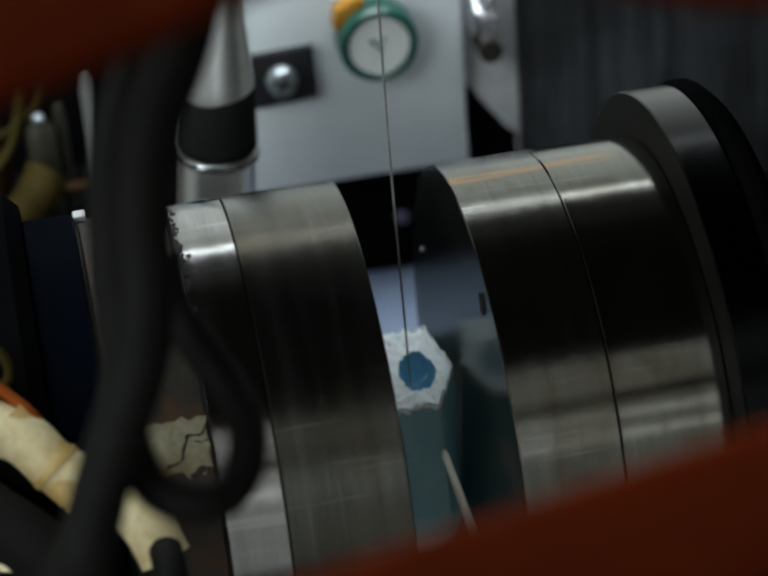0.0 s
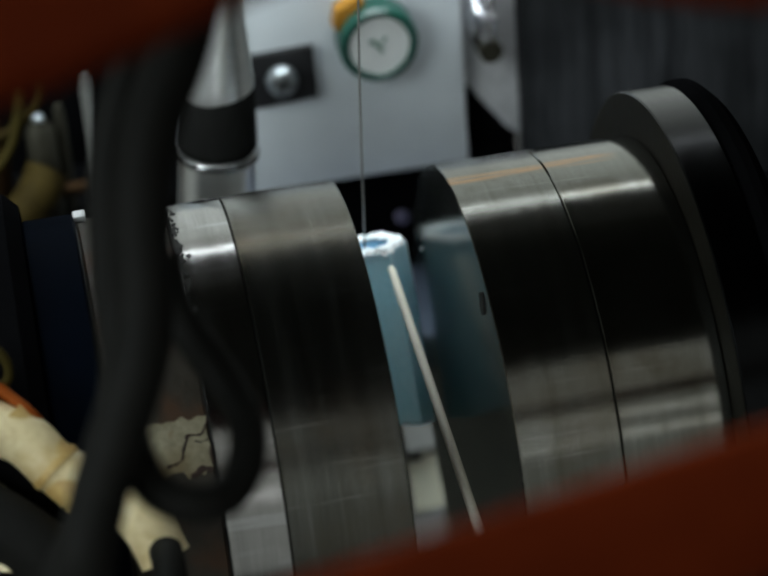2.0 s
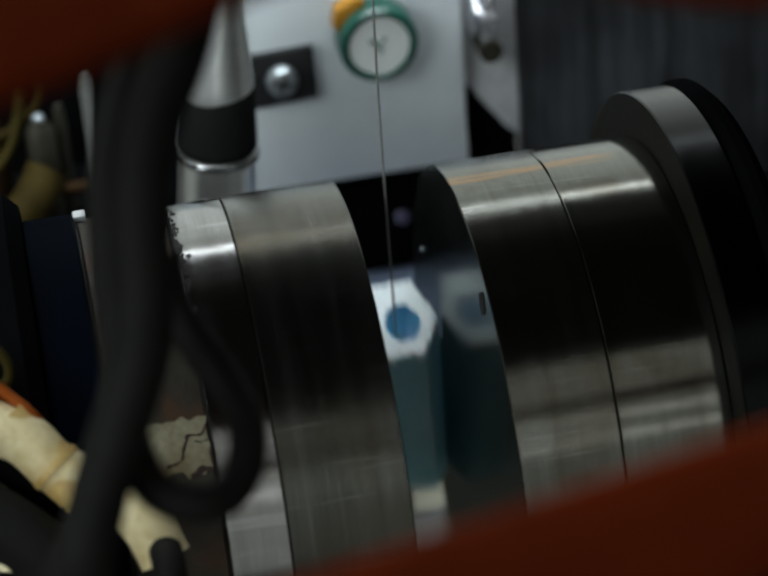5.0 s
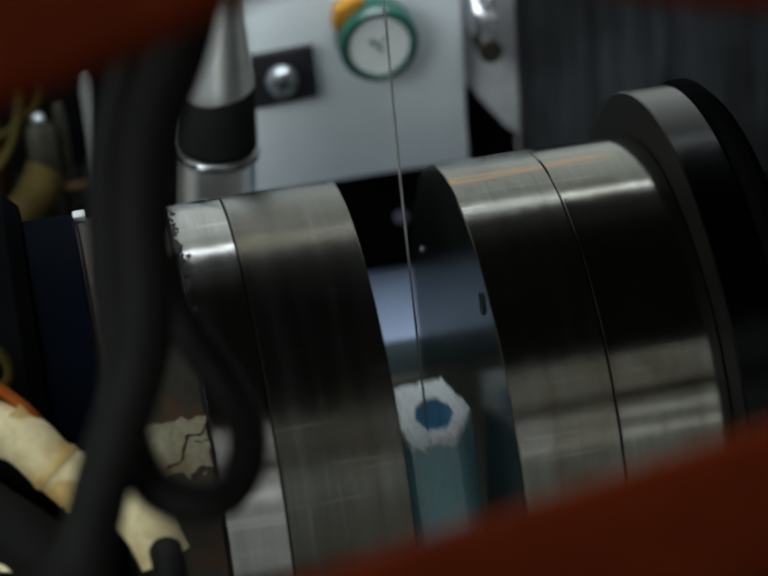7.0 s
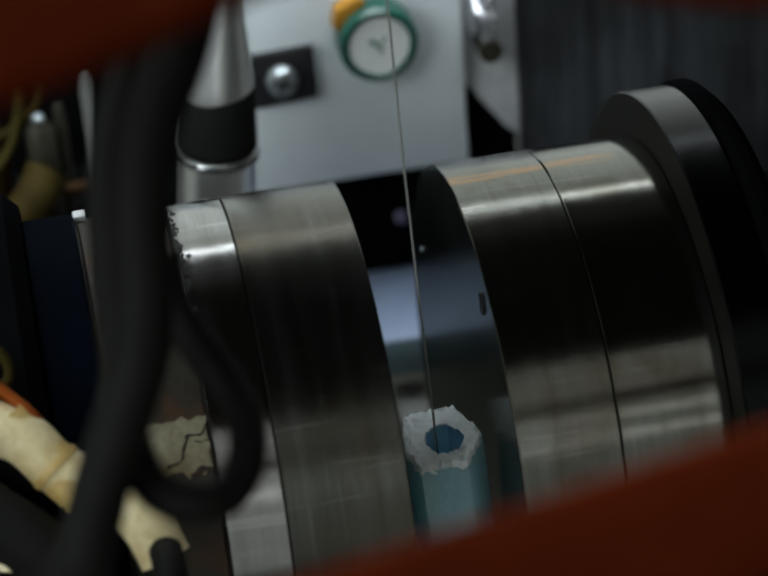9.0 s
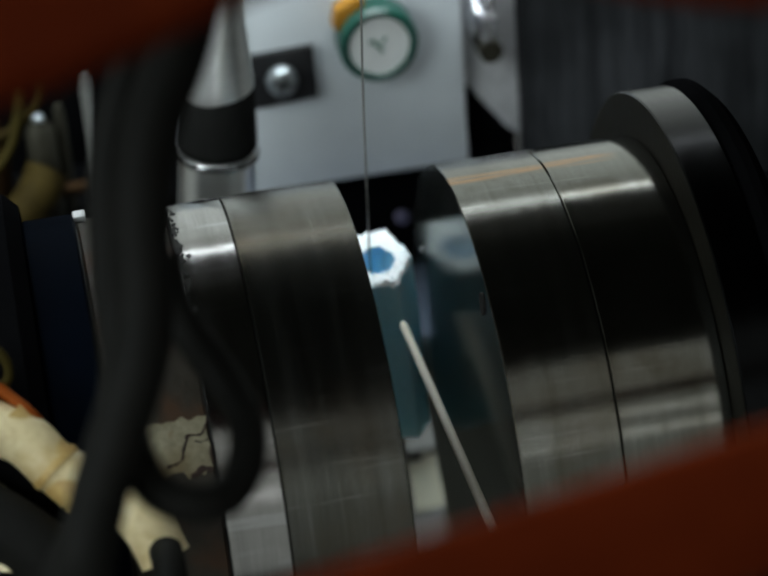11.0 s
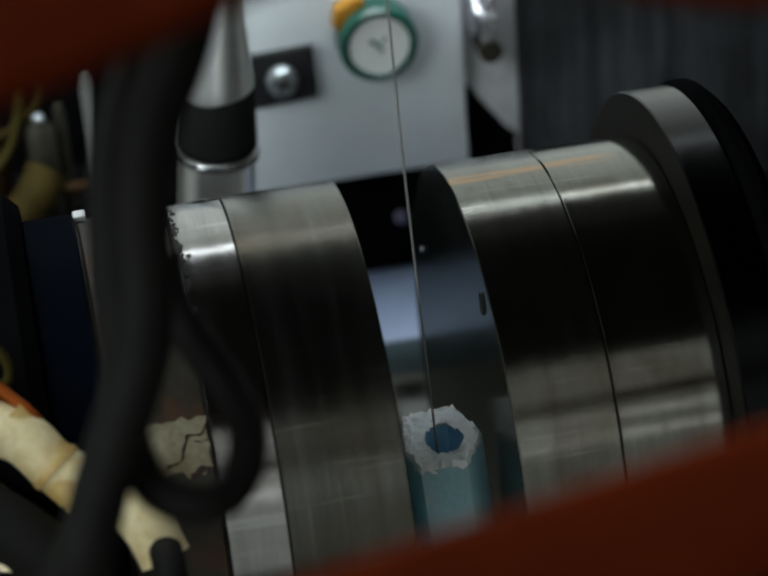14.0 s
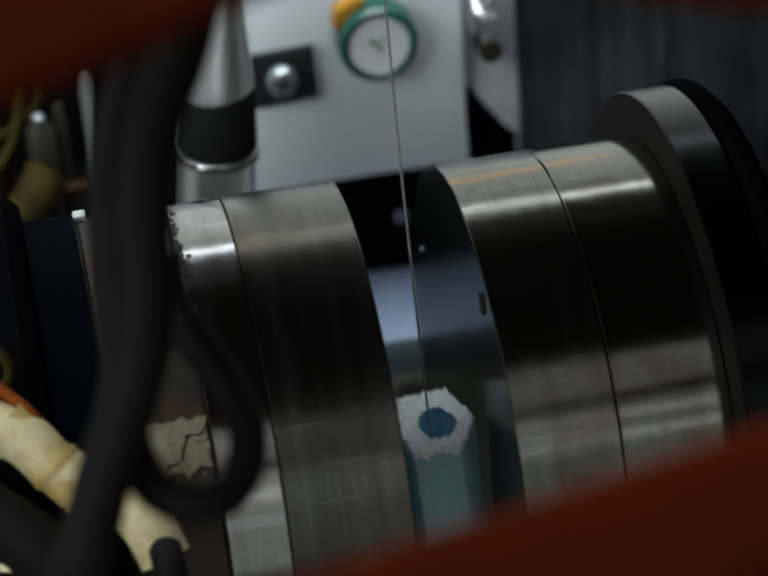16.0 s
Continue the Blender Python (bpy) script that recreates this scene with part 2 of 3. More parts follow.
def part(name, bm, material, parent=None, label="", smooth=True):
    ob = new(name, mesh_of(name, bm, material, smooth))
    if parent:
        ob.parent = parent
    if label:
        tagged(ob, label)
    return ob


def thing(name, at, label, category, group="", kind=""):
    ob = new(name)
    ob.empty_display_size = 0.01
    ob.location = at
    return tagged(ob, label, category, group, kind)


def turned(profile, seg=96, axis="x"):
    """Revolve (along, radius) pairs round an axis; a closed outline."""
    bm = bmesh.new()
    rings = []
    for s, r in profile:
        ring = []
        for k in range(seg):
            c, d = r * math.cos(k * math.tau / seg), r * math.sin(k * math.tau / seg)
            ring.append(bm.verts.new((s, c, d) if axis == "x" else (c, d, s) if axis == "z" else (d, s, c)))
        rings.append(ring)
    for a, b in zip(rings, rings[1:]):
        for k in range(seg):
            bm.faces.new((a[k], a[(k + 1) % seg], b[(k + 1) % seg], b[k]))
    bm.faces.new(rings[0])
    bm.faces.new(rings[-1])
    bmesh.ops.recalc_face_normals(bm, faces=bm.faces)
    return bm


def disc(x0, x1, r, ch=0.0006, seg=160):
    return turned([(x0, r - ch), (x0 + ch, r), (x1 - ch, r), (x1, r - ch)], seg)


def box(x0, x1, y0, y1, z0, z1, bevel=0.001):
    bm = bmesh.new()
    bmesh.ops.create_cube(bm, size=1)
    for v in bm.verts:
        v.co = Vector(((x0 + x1) / 2 + v.co.x * (x1 - x0), (y0 + y1) / 2 + v.co.y * (y1 - y0), (z0 + z1) / 2 + v.co.z * (z1 - z0)))
    if bevel:
        bmesh.ops.bevel(bm, geom=bm.edges[:], offset=bevel, segments=2, affect="EDGES", profile=0.5)
    return bm


def smooth_path(pts, n=10):
    """Catmull-Rom through the points."""
    p = [Vector(q) for q in pts]
    p = [p[0] * 2 - p[1]] + p + [p[-1] * 2 - p[-2]]
    out = []
    for a, b, c, d in zip(p, p[1:], p[2:], p[3:]):
        for k in range(n):
            t = k / n
            out.append(0.5 * (2 * b + (c - a) * t + (2 * a - 5 * b + 4 * c - d) * t * t + (3 * b - a - 3 * c + d) * t ** 3))
    return out + [p[-2]]


def tube(pts, radius, seg=14, n=10, hollow=0.0, wobble=0.0):
    """A round cord, hose or wire along a smooth path."""
    path = smooth_path(pts, n)
    bm = bmesh.new()
    side = Vector((0, 0, 1))
    rings = []
    for i, q in enumerate(path):
        t = (path[min(i + 1, len(path) - 1)] - path[max(i - 1, 0)]).normalized()
        side = (side - t * side.dot(t)).normalized() if abs(side.dot(t)) < 0.98 else t.orthogonal().normalized()
        up = t.cross(side)
        r = radius * (1 + wobble * noise.noise(q * 90))
        rings.append([bm.verts.new(q + (side * math.cos(k * math.tau / seg) + up * math.sin(k * math.tau / seg)) * r) for k in range(seg)])
    for a, b in zip(rings, rings[1:]):
        for k in range(seg):
            bm.faces.new((a[k], a[(k + 1) % seg], b[(k + 1) % seg], b[k]))
    for ring, j in ((rings[0], 1), (rings[-1], -2)):
        if hollow:
            c = sum((v.co for v in ring), Vector()) / seg
            d = (sum((v.co for v in rings[j]), Vector()) / seg - c).normalized()
            lip = [bm.verts.new(c + (v.co - c) * hollow) for v in ring]
            deep = [bm.verts.new(v.co + d * radius * 2.5) for v in lip]
            for a, b in ((ring, lip), (lip, deep)):
                for k in range(seg):
                    bm.faces.new((a[k], a[(k + 1) % seg], b[(k + 1) % seg], b[k]))
            bm.faces.new(deep)
        else:
            bm.faces.new(ring)
    bmesh.ops.recalc_face_normals(bm, faces=bm.faces)
    return bm


def prism(outline, y0, y1, bevel=0.0005):
    """An outline in x, z pushed from y0 to y1."""
    bm = bmesh.new()
    a = [bm.verts.new((x, y0, z)) for x, z in outline]
    b = [bm.verts.new((x, y1, z)) for x, z in outline]
    bm.faces.new(a)
    bm.faces.new(b)
    for k in range(len(a)):
        bm.faces.new((a[k], a[(k + 1) % len(a)], b[(k + 1) % len(a)], b[k]))
    bmesh.ops.recalc_face_normals(bm, faces=bm.faces)
    if bevel:
        bmesh.ops.bevel(bm, geom=bm.edges[:], offset=bevel, segments=2, affect="EDGES", profile=0.5)
    return bm


def beam(a, b, across, width, depth, bevel=0.004):
    """A flat bar from a to b whose one long edge is the line a-b; it reaches width along across and depth away from the lens side."""
    a, b = Vector(a), Vector(b)
    d = (b - a).normalized()
    w = Vector(across)
    w = (w - d * w.dot(d)).normalized()
    t = d.cross(w).normalized()
    if t.y < 0:
        t = -t
    bm = bmesh.new()
    v = [bm.verts.new(p + w * i * width + t * j * depth) for p in (a, b) for i, j in ((0, 0), (1, 0), (1, 1), (0, 1))]
    for f in ((0, 1, 2, 3), (4, 5, 6, 7), (0, 1, 5, 4), (1, 2, 6, 5), (2, 3, 7, 6), (3, 0, 4, 7)):
        bm.faces.new([v[k] for k in f])
    bmesh.ops.recalc_face_normals(bm, faces=bm.faces)
    bmesh.ops.bevel(bm, geom=bm.edges[:], offset=bevel, segments=3, affect="EDGES", profile=0.5)
    return bm


def curved_bar(edge, across, width, depth):
    """A flat bar whose lower edge bends; it reaches width along across."""
    path = smooth_path(edge, 6)
    w = Vector(across).normalized()
    d = (path[-1] - path[0]).normalized()
    t = d.cross(w).normalized()
    t = -t if t.y < 0 else t
    bm = bmesh.new()
    rows = [[bm.verts.new(p + w * i * width + t * j * depth) for i, j in ((0.04, 0), (1, 0), (1, 1), (0.04, 1), (0, 0.8), (0, 0.2))] for p in path]
    for a, b in zip(rows, rows[1:]):
        for k in range(6):
            bm.faces.new((a[k], a[(k + 1) % 6], b[(k + 1) % 6], b[k]))
    bm.faces.new(rows[0])
    bm.faces.new(rows[-1])
    bmesh.ops.recalc_face_normals(bm, faces=bm.faces)
    return bm


# ---- the room ----
BENCH = -0.26


def room():
    def slab(name, *a):
        m = a[-1]
        ob = part(name, box(*a[:-1], 0), m, None, "", False)
        return tagged(ob, "", "", "", "structure")
    tagged(slab("floor", -2.6, 2.6, -2.6, 1.86, -1.12, -1.02, ROOM_FLOOR), "worn grey laboratory floor", "floor")
    tagged(slab("ceiling", -2.6, 2.6, -2.6, 1.86, 1.70, 1.80, ROOM_CEIL), "dark laboratory ceiling", "ceiling")
    tagged(slab("wall_north", -2.6, 2.6, 1.76, 1.86, -1.02, 1.70, BACK_WALL), "pale painted laboratory wall", "wall")
    tagged(slab("wall_south", -2.6, 2.6, -2.6, -2.5, -1.02, 1.70, ROOM_WALL), "dull painted laboratory wall", "wall")
    tagged(slab("wall_east", 2.5, 2.6, -2.5, 1.76, -1.02, 1.70, ROOM_WALL), "dull painted laboratory wall", "wall")
    tagged(slab("wall_west", -2.6, -2.5, -2.5, 1.76, -1.02, 1.70, ROOM_WALL), "dull painted laboratory wall", "wall")
    t = thing("workbench", (0, 0.1, -1.02), "grey laminate laboratory workbench under the magnet", "workbench")
    part("tabletop", box(-0.75, 0.75, -0.55, 0.55, BENCH + 0.98, BENCH + 1.02), BENCH_TOP, t)
    for x in (-0.68, 0.68):
        for y in (-0.48, 0.48):
            part("leg", box(x - 0.03, x + 0.03, y - 0.03, y + 0.03, 0, BENCH + 0.98), BLACK_PAINT, t)


room()


# ---- the electromagnet ----
def pole_piece(sign):
    t = thing("magnet_pole", (0, 0, BENCH), "", "magnet pole", "facing poles of the electromagnet")
    z = -BENCH

    def turn(name, bm, material, label=""):
        if sign < 0:
            for v in bm.verts:
                v.co.x = -v.co.x
            bmesh.ops.reverse_faces(bm, faces=bm.faces)
        for v in bm.verts:
            v.co.z += z
        return part(name, bm, material, t, label)
    if sign < 0:
        tagged(t, "scratched steel pole of the electromagnet with cracked pale collar")
        turn("pole_disc", disc(0.01472, 0.0472, 0.075, 0.0003), DULL_GROUND, "dull ground steel disc")
        turn("polished_ring", disc(0.0474, 0.0631, 0.075, 0.0003), POLISHED_STEEL, "bright polished steel ring")
        turn("core", disc(0.040, 0.095, 0.0738, 0.0003), BLACK_GAP, "black core in the grooves")
        turn("rusty_collar", disc(0.0635, 0.0880, 0.0746), RUSTY, "rusty brown collar")

        def on_collar(x, phi, r):
            return (x, -r * math.sin(radians(phi)), r * math.cos(radians(phi)))
        # A ragged area of the collar, paler than the rest.
        bm = bmesh.new()
        cells = {}
        for i in range(31):
            for j in range(29):
                x, phi = 0.0637 + 0.016 * i / 30, 45.9 + 10.6 * j / 28
                ragged = noise.noise((x * 420, phi * 0.5, 2.0))
                if i == 0:
                    x += 0.0014 * max(0, ragged + 0.1)
                if j == 0:
                    phi += 1.3 * ragged
                if j == 28:
                    phi += 2.2 * ragged
                cells[i, j] = bm.verts.new(on_collar(x, phi, 0.0749 + 0.0001 * noise.noise((x * 300, phi, 5))))
        for i in range(30):
            for j in range(28):
                bm.faces.new((cells[i, j], cells[i, j + 1], cells[i + 1, j + 1], cells[i + 1, j]))
        turn("pale_patch", bm, PALE_PATCH, "pale ragged patch on the collar")
        for crack in ([(0.0634, 46.6), (0.0646, 48.2), (0.0657, 49.4), (0.0690, 49.3), (0.0697, 50.3), (0.0706, 51.6), (0.0714, 53.6), (0.0730, 54.4), (0.0755, 54.7)],
                      [(0.0640, 56.6), (0.0668, 56.2), (0.0680, 56.9), (0.0700, 57.3)], [(0.0641, 50.6), (0.0660, 50.9), (0.0676, 50.5)], [(0.0637, 52.0), (0.0640, 53.5), (0.0636, 55.4)]):
            path = smooth_path([on_collar(x, p, 0.07495) for x, p in crack], 6)
            bm = bmesh.new()
            last = None
            for k, q in enumerate(path):
                w = 0.00036 * (1 + 1.2 * noise.noise(q * 900)) + (0.0004 if crack[0][1] > 56 else 0)
                side = (path[min(k + 1, len(path) - 1)] - path[max(k - 1, 0)]).cross(Vector((0, q.y, q.z))).normalized()
                pair = [bm.verts.new(q + side * w), bm.verts.new(q * 1.0 + Vector((0, q.y, q.z)) * 0.004), bm.verts.new(q - side * w)]
                if last:
                    bm.faces.new((last[0], last[1], pair[1], pair[0]))
                    bm.faces.new((last[1], last[2], pair[2], pair[1]))
                last = pair
            turn("crack", bm, RUST_DARK, "dark rusty crack in the pale patch")
        tab = box(0.0850, 0.0886, 0.026, 0.030, 0.0695, 0.0718, 0.0005)
        turn("tab", tab, GREY_PLATE, "tiny white tab on the collar")
        bm = bmesh.new()
        for k in range(70):
            a = radians(random.gauss(6, 11))
            x = 0.0629 - abs(random.gauss(0, 0.0009))
            rr, ww = 0.0751, random.uniform(0.0003, 0.0013)
            ring = [bm.verts.new((x + ww * 0.8 * math.cos(u) * random.uniform(0.5, 1.2), -rr * math.sin(a + ww / 0.075 * math.sin(u)), rr * math.cos(a + ww / 0.075 * math.sin(u)))) for u in (0, 1.05, 2.1, 3.14, 4.19, 5.24)]
            bm.faces.new(ring)
        turn("worn_edge", bm, BLACK_GAP, "black chipped specks along the ring edge")
        turn("flange", disc(0.0885, 0.1030, 0.0765), NAVY, "dark navy painted flange")
        turn("coil", disc(0.1030, 0.20, 0.085, 0.004), BLACK_PAINT, "black taped coil")
    else:
        tagged(t, "scratched steel pole of the electromagnet with stepped end ring")
        turn("pole_disc", disc(0.01472, 0.04215, 0.075, 0.0003), [GROUND_STEEL, FACE_STEEL], "dull ground steel disc")
        turn("polished_ring", disc(0.04235, 0.0727, 0.075, 0.0003), TURNED_STEEL, "turned steel ring")
        turn("core", disc(0.035, 0.078, 0.0735, 0.0003), BLACK_GAP, "black core in the grooves")
        turn("stepped_ring", disc(0.0729, 0.0860, 0.0875, 0.0004), [RING_STEEL, RING_FACE], "brown oiled steel ring")
        turn("coil", disc(0.0860, 0.0945, 0.0888, 0.003), BLACK_PAINT, "black taped coil")
        turn("shaft", disc(0.0945, 0.20, 0.058, 0.002), BLACK_PAINT, "black shaft behind the coil")
        # A black disc on the face stands for the hole's shaded inside.
        h = turned([(-0.0003, 0.0026), (0.0002, 0.0026)], 18)
        for v in h.verts:
            v.co += Vector((0.0146, -0.0310, 0.0579))
            v.co.z = 0.0579 + (v.co.z - 0.0579) * 1.3
        turn("tapped_hole", h, BLACK_GAP, "small black disc for the shaded tapped hole")
        h = turned([(-0.0004, 0.0007), (0.0002, 0.0009)], 10)
        for v in h.verts:
            v.co += Vector((0.0146, 0.0565, 0.0262))
        turn("nick", h, CHROME, "bright nick in the face")
    turn("yoke_cheek", box(0.20, 0.26, -0.075, 0.075, -z, 0.062, 0.004), NAVY, "dark navy steel cheek")
    return t


LEFT_POLE, RIGHT_POLE = pole_piece(-1), pole_piece(1)
for o in RIGHT_POLE.children:
    if o.name.startswith(("pole_disc", "stepped_ring")):
        for q in o.data.polygons:
            if len(q.vertices) > 4 and q.normal.x < -0.9:
                q.material_index = 1


# ---- what hangs in the gap ----
PIVOT = Vector((-0.0019, 0.0081, 0.2164))
HANG = 0.2035                       # thread length from the bracket to the wire in the block


BORE = Vector((0.0008, -0.0020, 0))


def bore_edge(a):
    """How far the torn edge of the bore strays from round."""
    return 1 + 0.20 * noise.noise((math.cos(a) * 1.6, math.sin(a) * 1.6, 4.0)) + 0.12 * noise.noise((math.cos(a) * 4, math.sin(a) * 4, 9.0))


def foam_block():
    """Six-sided bar of blue foam with a bored top; its origin is where the thread is tied."""
    t = thing("foam_block", (0, 0, 0), "blue foam block with white cut top, hanging on a thread", "foam block")
    out = [(-0.0104, -0.003), (-0.0080, -0.0150), (0.0045, -0.0152), (0.0116, -0.002), (0.0070, 0.0150), (-0.0070, 0.0150)]
    n = 96

    def at(k):
        s = k * len(out) / n
        i, f = int(s) % len(out), s - int(s)
        a, b = out[i], out[(i + 1) % len(out)]
        return Vector((a[0] + (b[0] - a[0]) * f, a[1] + (b[1] - a[1]) * f, 0))
    rim = [at(k) for k in range(n)]
    top, low = 0.0004, -0.0525
    # sides
    bm = bmesh.new()
    rows = []
    for z, g in ((top - 0.001, 1.0), (top - 0.006, 1.0), (-0.02, 1.01), (-0.035, 1.0), (low + 0.001, 1.0), (low, 0.95)):
        ring = []
        for p in rim:
            q = p * (g + 0.025 * noise.noise((p.x * 150, p.y * 150, z * 60)))
            q.z = z - (0.22 * p.x + 0.06 * p.y if z < -0.04 else 0)
            q.x = min(q.x, 0.0121 + 0.044 * z)      # rubbed flat where it meets the pole
            q.y += 0.14 * z                         # the top is cut slightly aslant
            ring.append(bm.verts.new(q))
        rows.append(ring)
    for a, b in zip(rows, rows[1:]):
        for k in range(n):
            bm.faces.new((a[k], b[k], b[(k + 1) % n], a[(k + 1) % n]))
    bm.faces.new(rows[-1])
    bmesh.ops.recalc_face_normals(bm, faces=bm.faces)
    sk = part("skin", bm, [FOAM_TEAL, FOAM_CUT], t, "teal blue foam sides with a white cut back")
    for q in sk.data.polygons:
        if q.normal.y > 0.75:
            q.material_index = 1
    # ragged cut top, from the outer edge to the bore
    bm = bmesh.new()
    rings = []
    for j in range(11):
        f = j / 10
        ring = []
        for k, p in enumerate(rim):
            a = math.atan2(p.y, p.x)
            g = bore_edge(a)
            hole = BORE + Vector((math.cos(a) * 0.0050 * g, math.sin(a) * 0.0078 * g, 0))
            q = p * 1.02 * (1 - f) + hole * f
            rag = (0.0012 * noise.noise((q.x * 420, q.y * 420, 3.1)) + 0.0008 * noise.noise((q.x * 1300, q.y * 1300, 7.7))) * (1.0 if j < 5 else 0.6) + (0.0005 * max(0, noise.noise((q.x * 900, q.y * 900, 5.5))))
            out_q = q * (1 + 0.07 * noise.noise((q.x * 480, q.y * 480, 1)) * (1 - f)) + Vector((0, 0, top + rag - (0.0016 if j == 0 else 0)))
            out_q.x = min(out_q.x, 0.0116)
            ring.append(bm.verts.new(out_q))
        rings.append(ring)
    for a, b in zip(rings, rings[1:]):
        for k in range(n):
            bm.faces.new((a[k], a[(k + 1) % n], b[(k + 1) % n], b[k]))
    bmesh.ops.recalc_face_normals(bm, faces=bm.faces)
    part("cut_top", bm, FOAM_CUT, t, "ragged white cut foam top")
    bm = bmesh.new()
    rings = []
    for z, g in ((top - 0.0002, 1.0), (-0.002, 0.95), (-0.005, 0.90), (-0.009, 0.80), (-0.0115, 0.5)):
        rings.append([bm.verts.new(BORE + Vector((math.cos(k * math.tau / 24) * 0.0050 * g * bore_edge(k * math.tau / 24), math.sin(k * math.tau / 24) * 0.0078 * g * bore_edge(k * math.tau / 24), z))) for k in range(24)])
    for a, b in zip(rings, rings[1:]):
        for k in range(24):
            bm.faces.new((a[k], b[k], b[(k + 1) % 24], a[(k + 1) % 24]))
    bm.faces.new(rings[-1])
    part("bore", bm, FOAM_HOLE, t, "deep blue bored hole")
    part("crossbar", tube([(-0.0048, 0.0022, -0.0050), (-0.0034, -0.0002, -0.0060), (-0.0010, -0.0012, -0.0064), (0.0024, -0.0004, -0.0058), (0.0060, 0.0026, -0.0048)], 0.00024, 8, 6), WIRE, t, "thin pale wire across the hole")
    for piece in t.children:
        for v in piece.data.vertices:
            v.co *= 1.03
    return t


BLOCK = foam_block()


def thread():
    ob = part("thread", tube([(0, 0, 0.0), (0.0004, 0, -0.06), (-0.0003, 0, -0.13), (0, 0, -HANG - 0.0060)], 0.00033, 8, 8), THREAD)
    return tagged(ob, "thin grey thread carrying the foam block", "thread")


STRING = thread()


def stick():
    """Bamboo skewer; its origin is the tip, it runs to -y."""
    bm = turned([(0, 0.0007), (-0.0012, 0.0012), (-0.02, 0.00135), (-0.26, 0.00145), (-0.30, 0.0014)], 16, "y")
    return tagged(part("wooden_stick", bm, BAMBOO), "pale bamboo stick poking the foam block", "stick")


STICK = stick()


# ---- behind the gap ----
def cabinet():
    t = thing("instrument_cabinet", (0, 0, BENCH), "white enamelled instrument cabinet over a shaded bay drawn solid black", "cabinet")
    z = -BENCH
    part("front_panel", box(-0.046, 0.0577, 0.190, 0.30, z - 0.0188, z + 0.075, 0.0012), WHITE_PANEL, t, "white enamel panel")
    # Solid black block puts the dark of the opening below the panel into colour.
    part("shaded_bay", box(-0.20, 0.0765, 0.2006, 0.36, 0, z - 0.0195, 0.002), BLACK_PAINT, t, "solid black block for the shaded lower bay")
    lamp = part("indicator", turned([(0.2001, 0.0027), (0.1985, 0.0027), (0.1977, 0.0016)], 20, "y"), KNOB, t, "small lilac indicator knob")
    for v in lamp.data.vertices:
        v.co.x += 0.0329
        v.co.z += z - 0.0427
    plate = part("label_plate", prism([(-0.0200, z + 0.0362), (0.0038, z + 0.0372), (0.0045, z + 0.0174), (-0.0181, z + 0.0160)], 0.1868, 0.1898, 0.0004), BLACK_PLASTIC, t, "black plastic plate")
    bm = turned([(0.1868, 0.0056), (0.1845, 0.0056), (0.1828, 0.0046), (0.1822, 0.0028), (0.1822, 0.0020)], 32, "y")
    for v in bm.verts:
        v.co += Vector((-0.0081, 0, z + 0.0262))
    sc = part("screw_head", bm, CHROME, plate, "zinc plated screw head")
    # Raised black bars stand for the shade in the cross slot.
    for a in (20, 110):
        slot = part("slot", box(-0.0034, 0.0034, 0.1818, 0.1826, -0.0006, 0.0006, 0), BLACK_GAP, plate, "black bar for the shaded cross slot")
        slot.location, slot.rotation_euler = (-0.0081, 0, z + 0.0262), (0, radians(a), 0)
    return t


cabinet()


def gauge():
    t = thing("pressure_gauge", (0.0258, 0.1895, 0.0382), "small round dial gauge with green bezel on the white panel", "gauge")
    part("case", turned([(0.0, 0.0128), (-0.010, 0.0128)], 48, "y"), GREEN, t)
    part("bezel", turned([(-0.002, 0.0139), (-0.0115, 0.0139), (-0.0130, 0.0128), (-0.0130, 0.0112), (-0.0124, 0.0107), (-0.0115, 0.0107)], 56, "y"), GREEN, t, "green plastic bezel")
    part("dial", turned([(-0.0116, 0.0108), (-0.0122, 0.0108)], 48, "y"), DIAL_WHITE, t, "white dial card")
    for x, z, w, h, a in ((-0.0010, 0.0006, 0.0012, 0.0046, 38), (0.0016, 0.0018, 0.0007, 0.0030, -40), (-0.0026, 0.0018, 0.0016, 0.0012, 10), (0.0006, -0.0020, 0.0010, 0.0014, 0)):
        ob = part("printed_mark", box(-w / 2, w / 2, -0.0126, -0.0121, -h / 2, h / 2, 0), DIAL_GREEN, t)
        ob.location, ob.rotation_euler = (x, 0, z), (0, radians(-a), 0)
    part("lug", prism([(-0.0120, 0.004), (-0.0150, 0.007), (-0.0135, 0.0130), (-0.0060, 0.0170), (-0.0030, 0.0150), (-0.005, 0.0110)], -0.008, -0.001, 0.0005), AMBER, t, "amber plastic lug")


gauge()


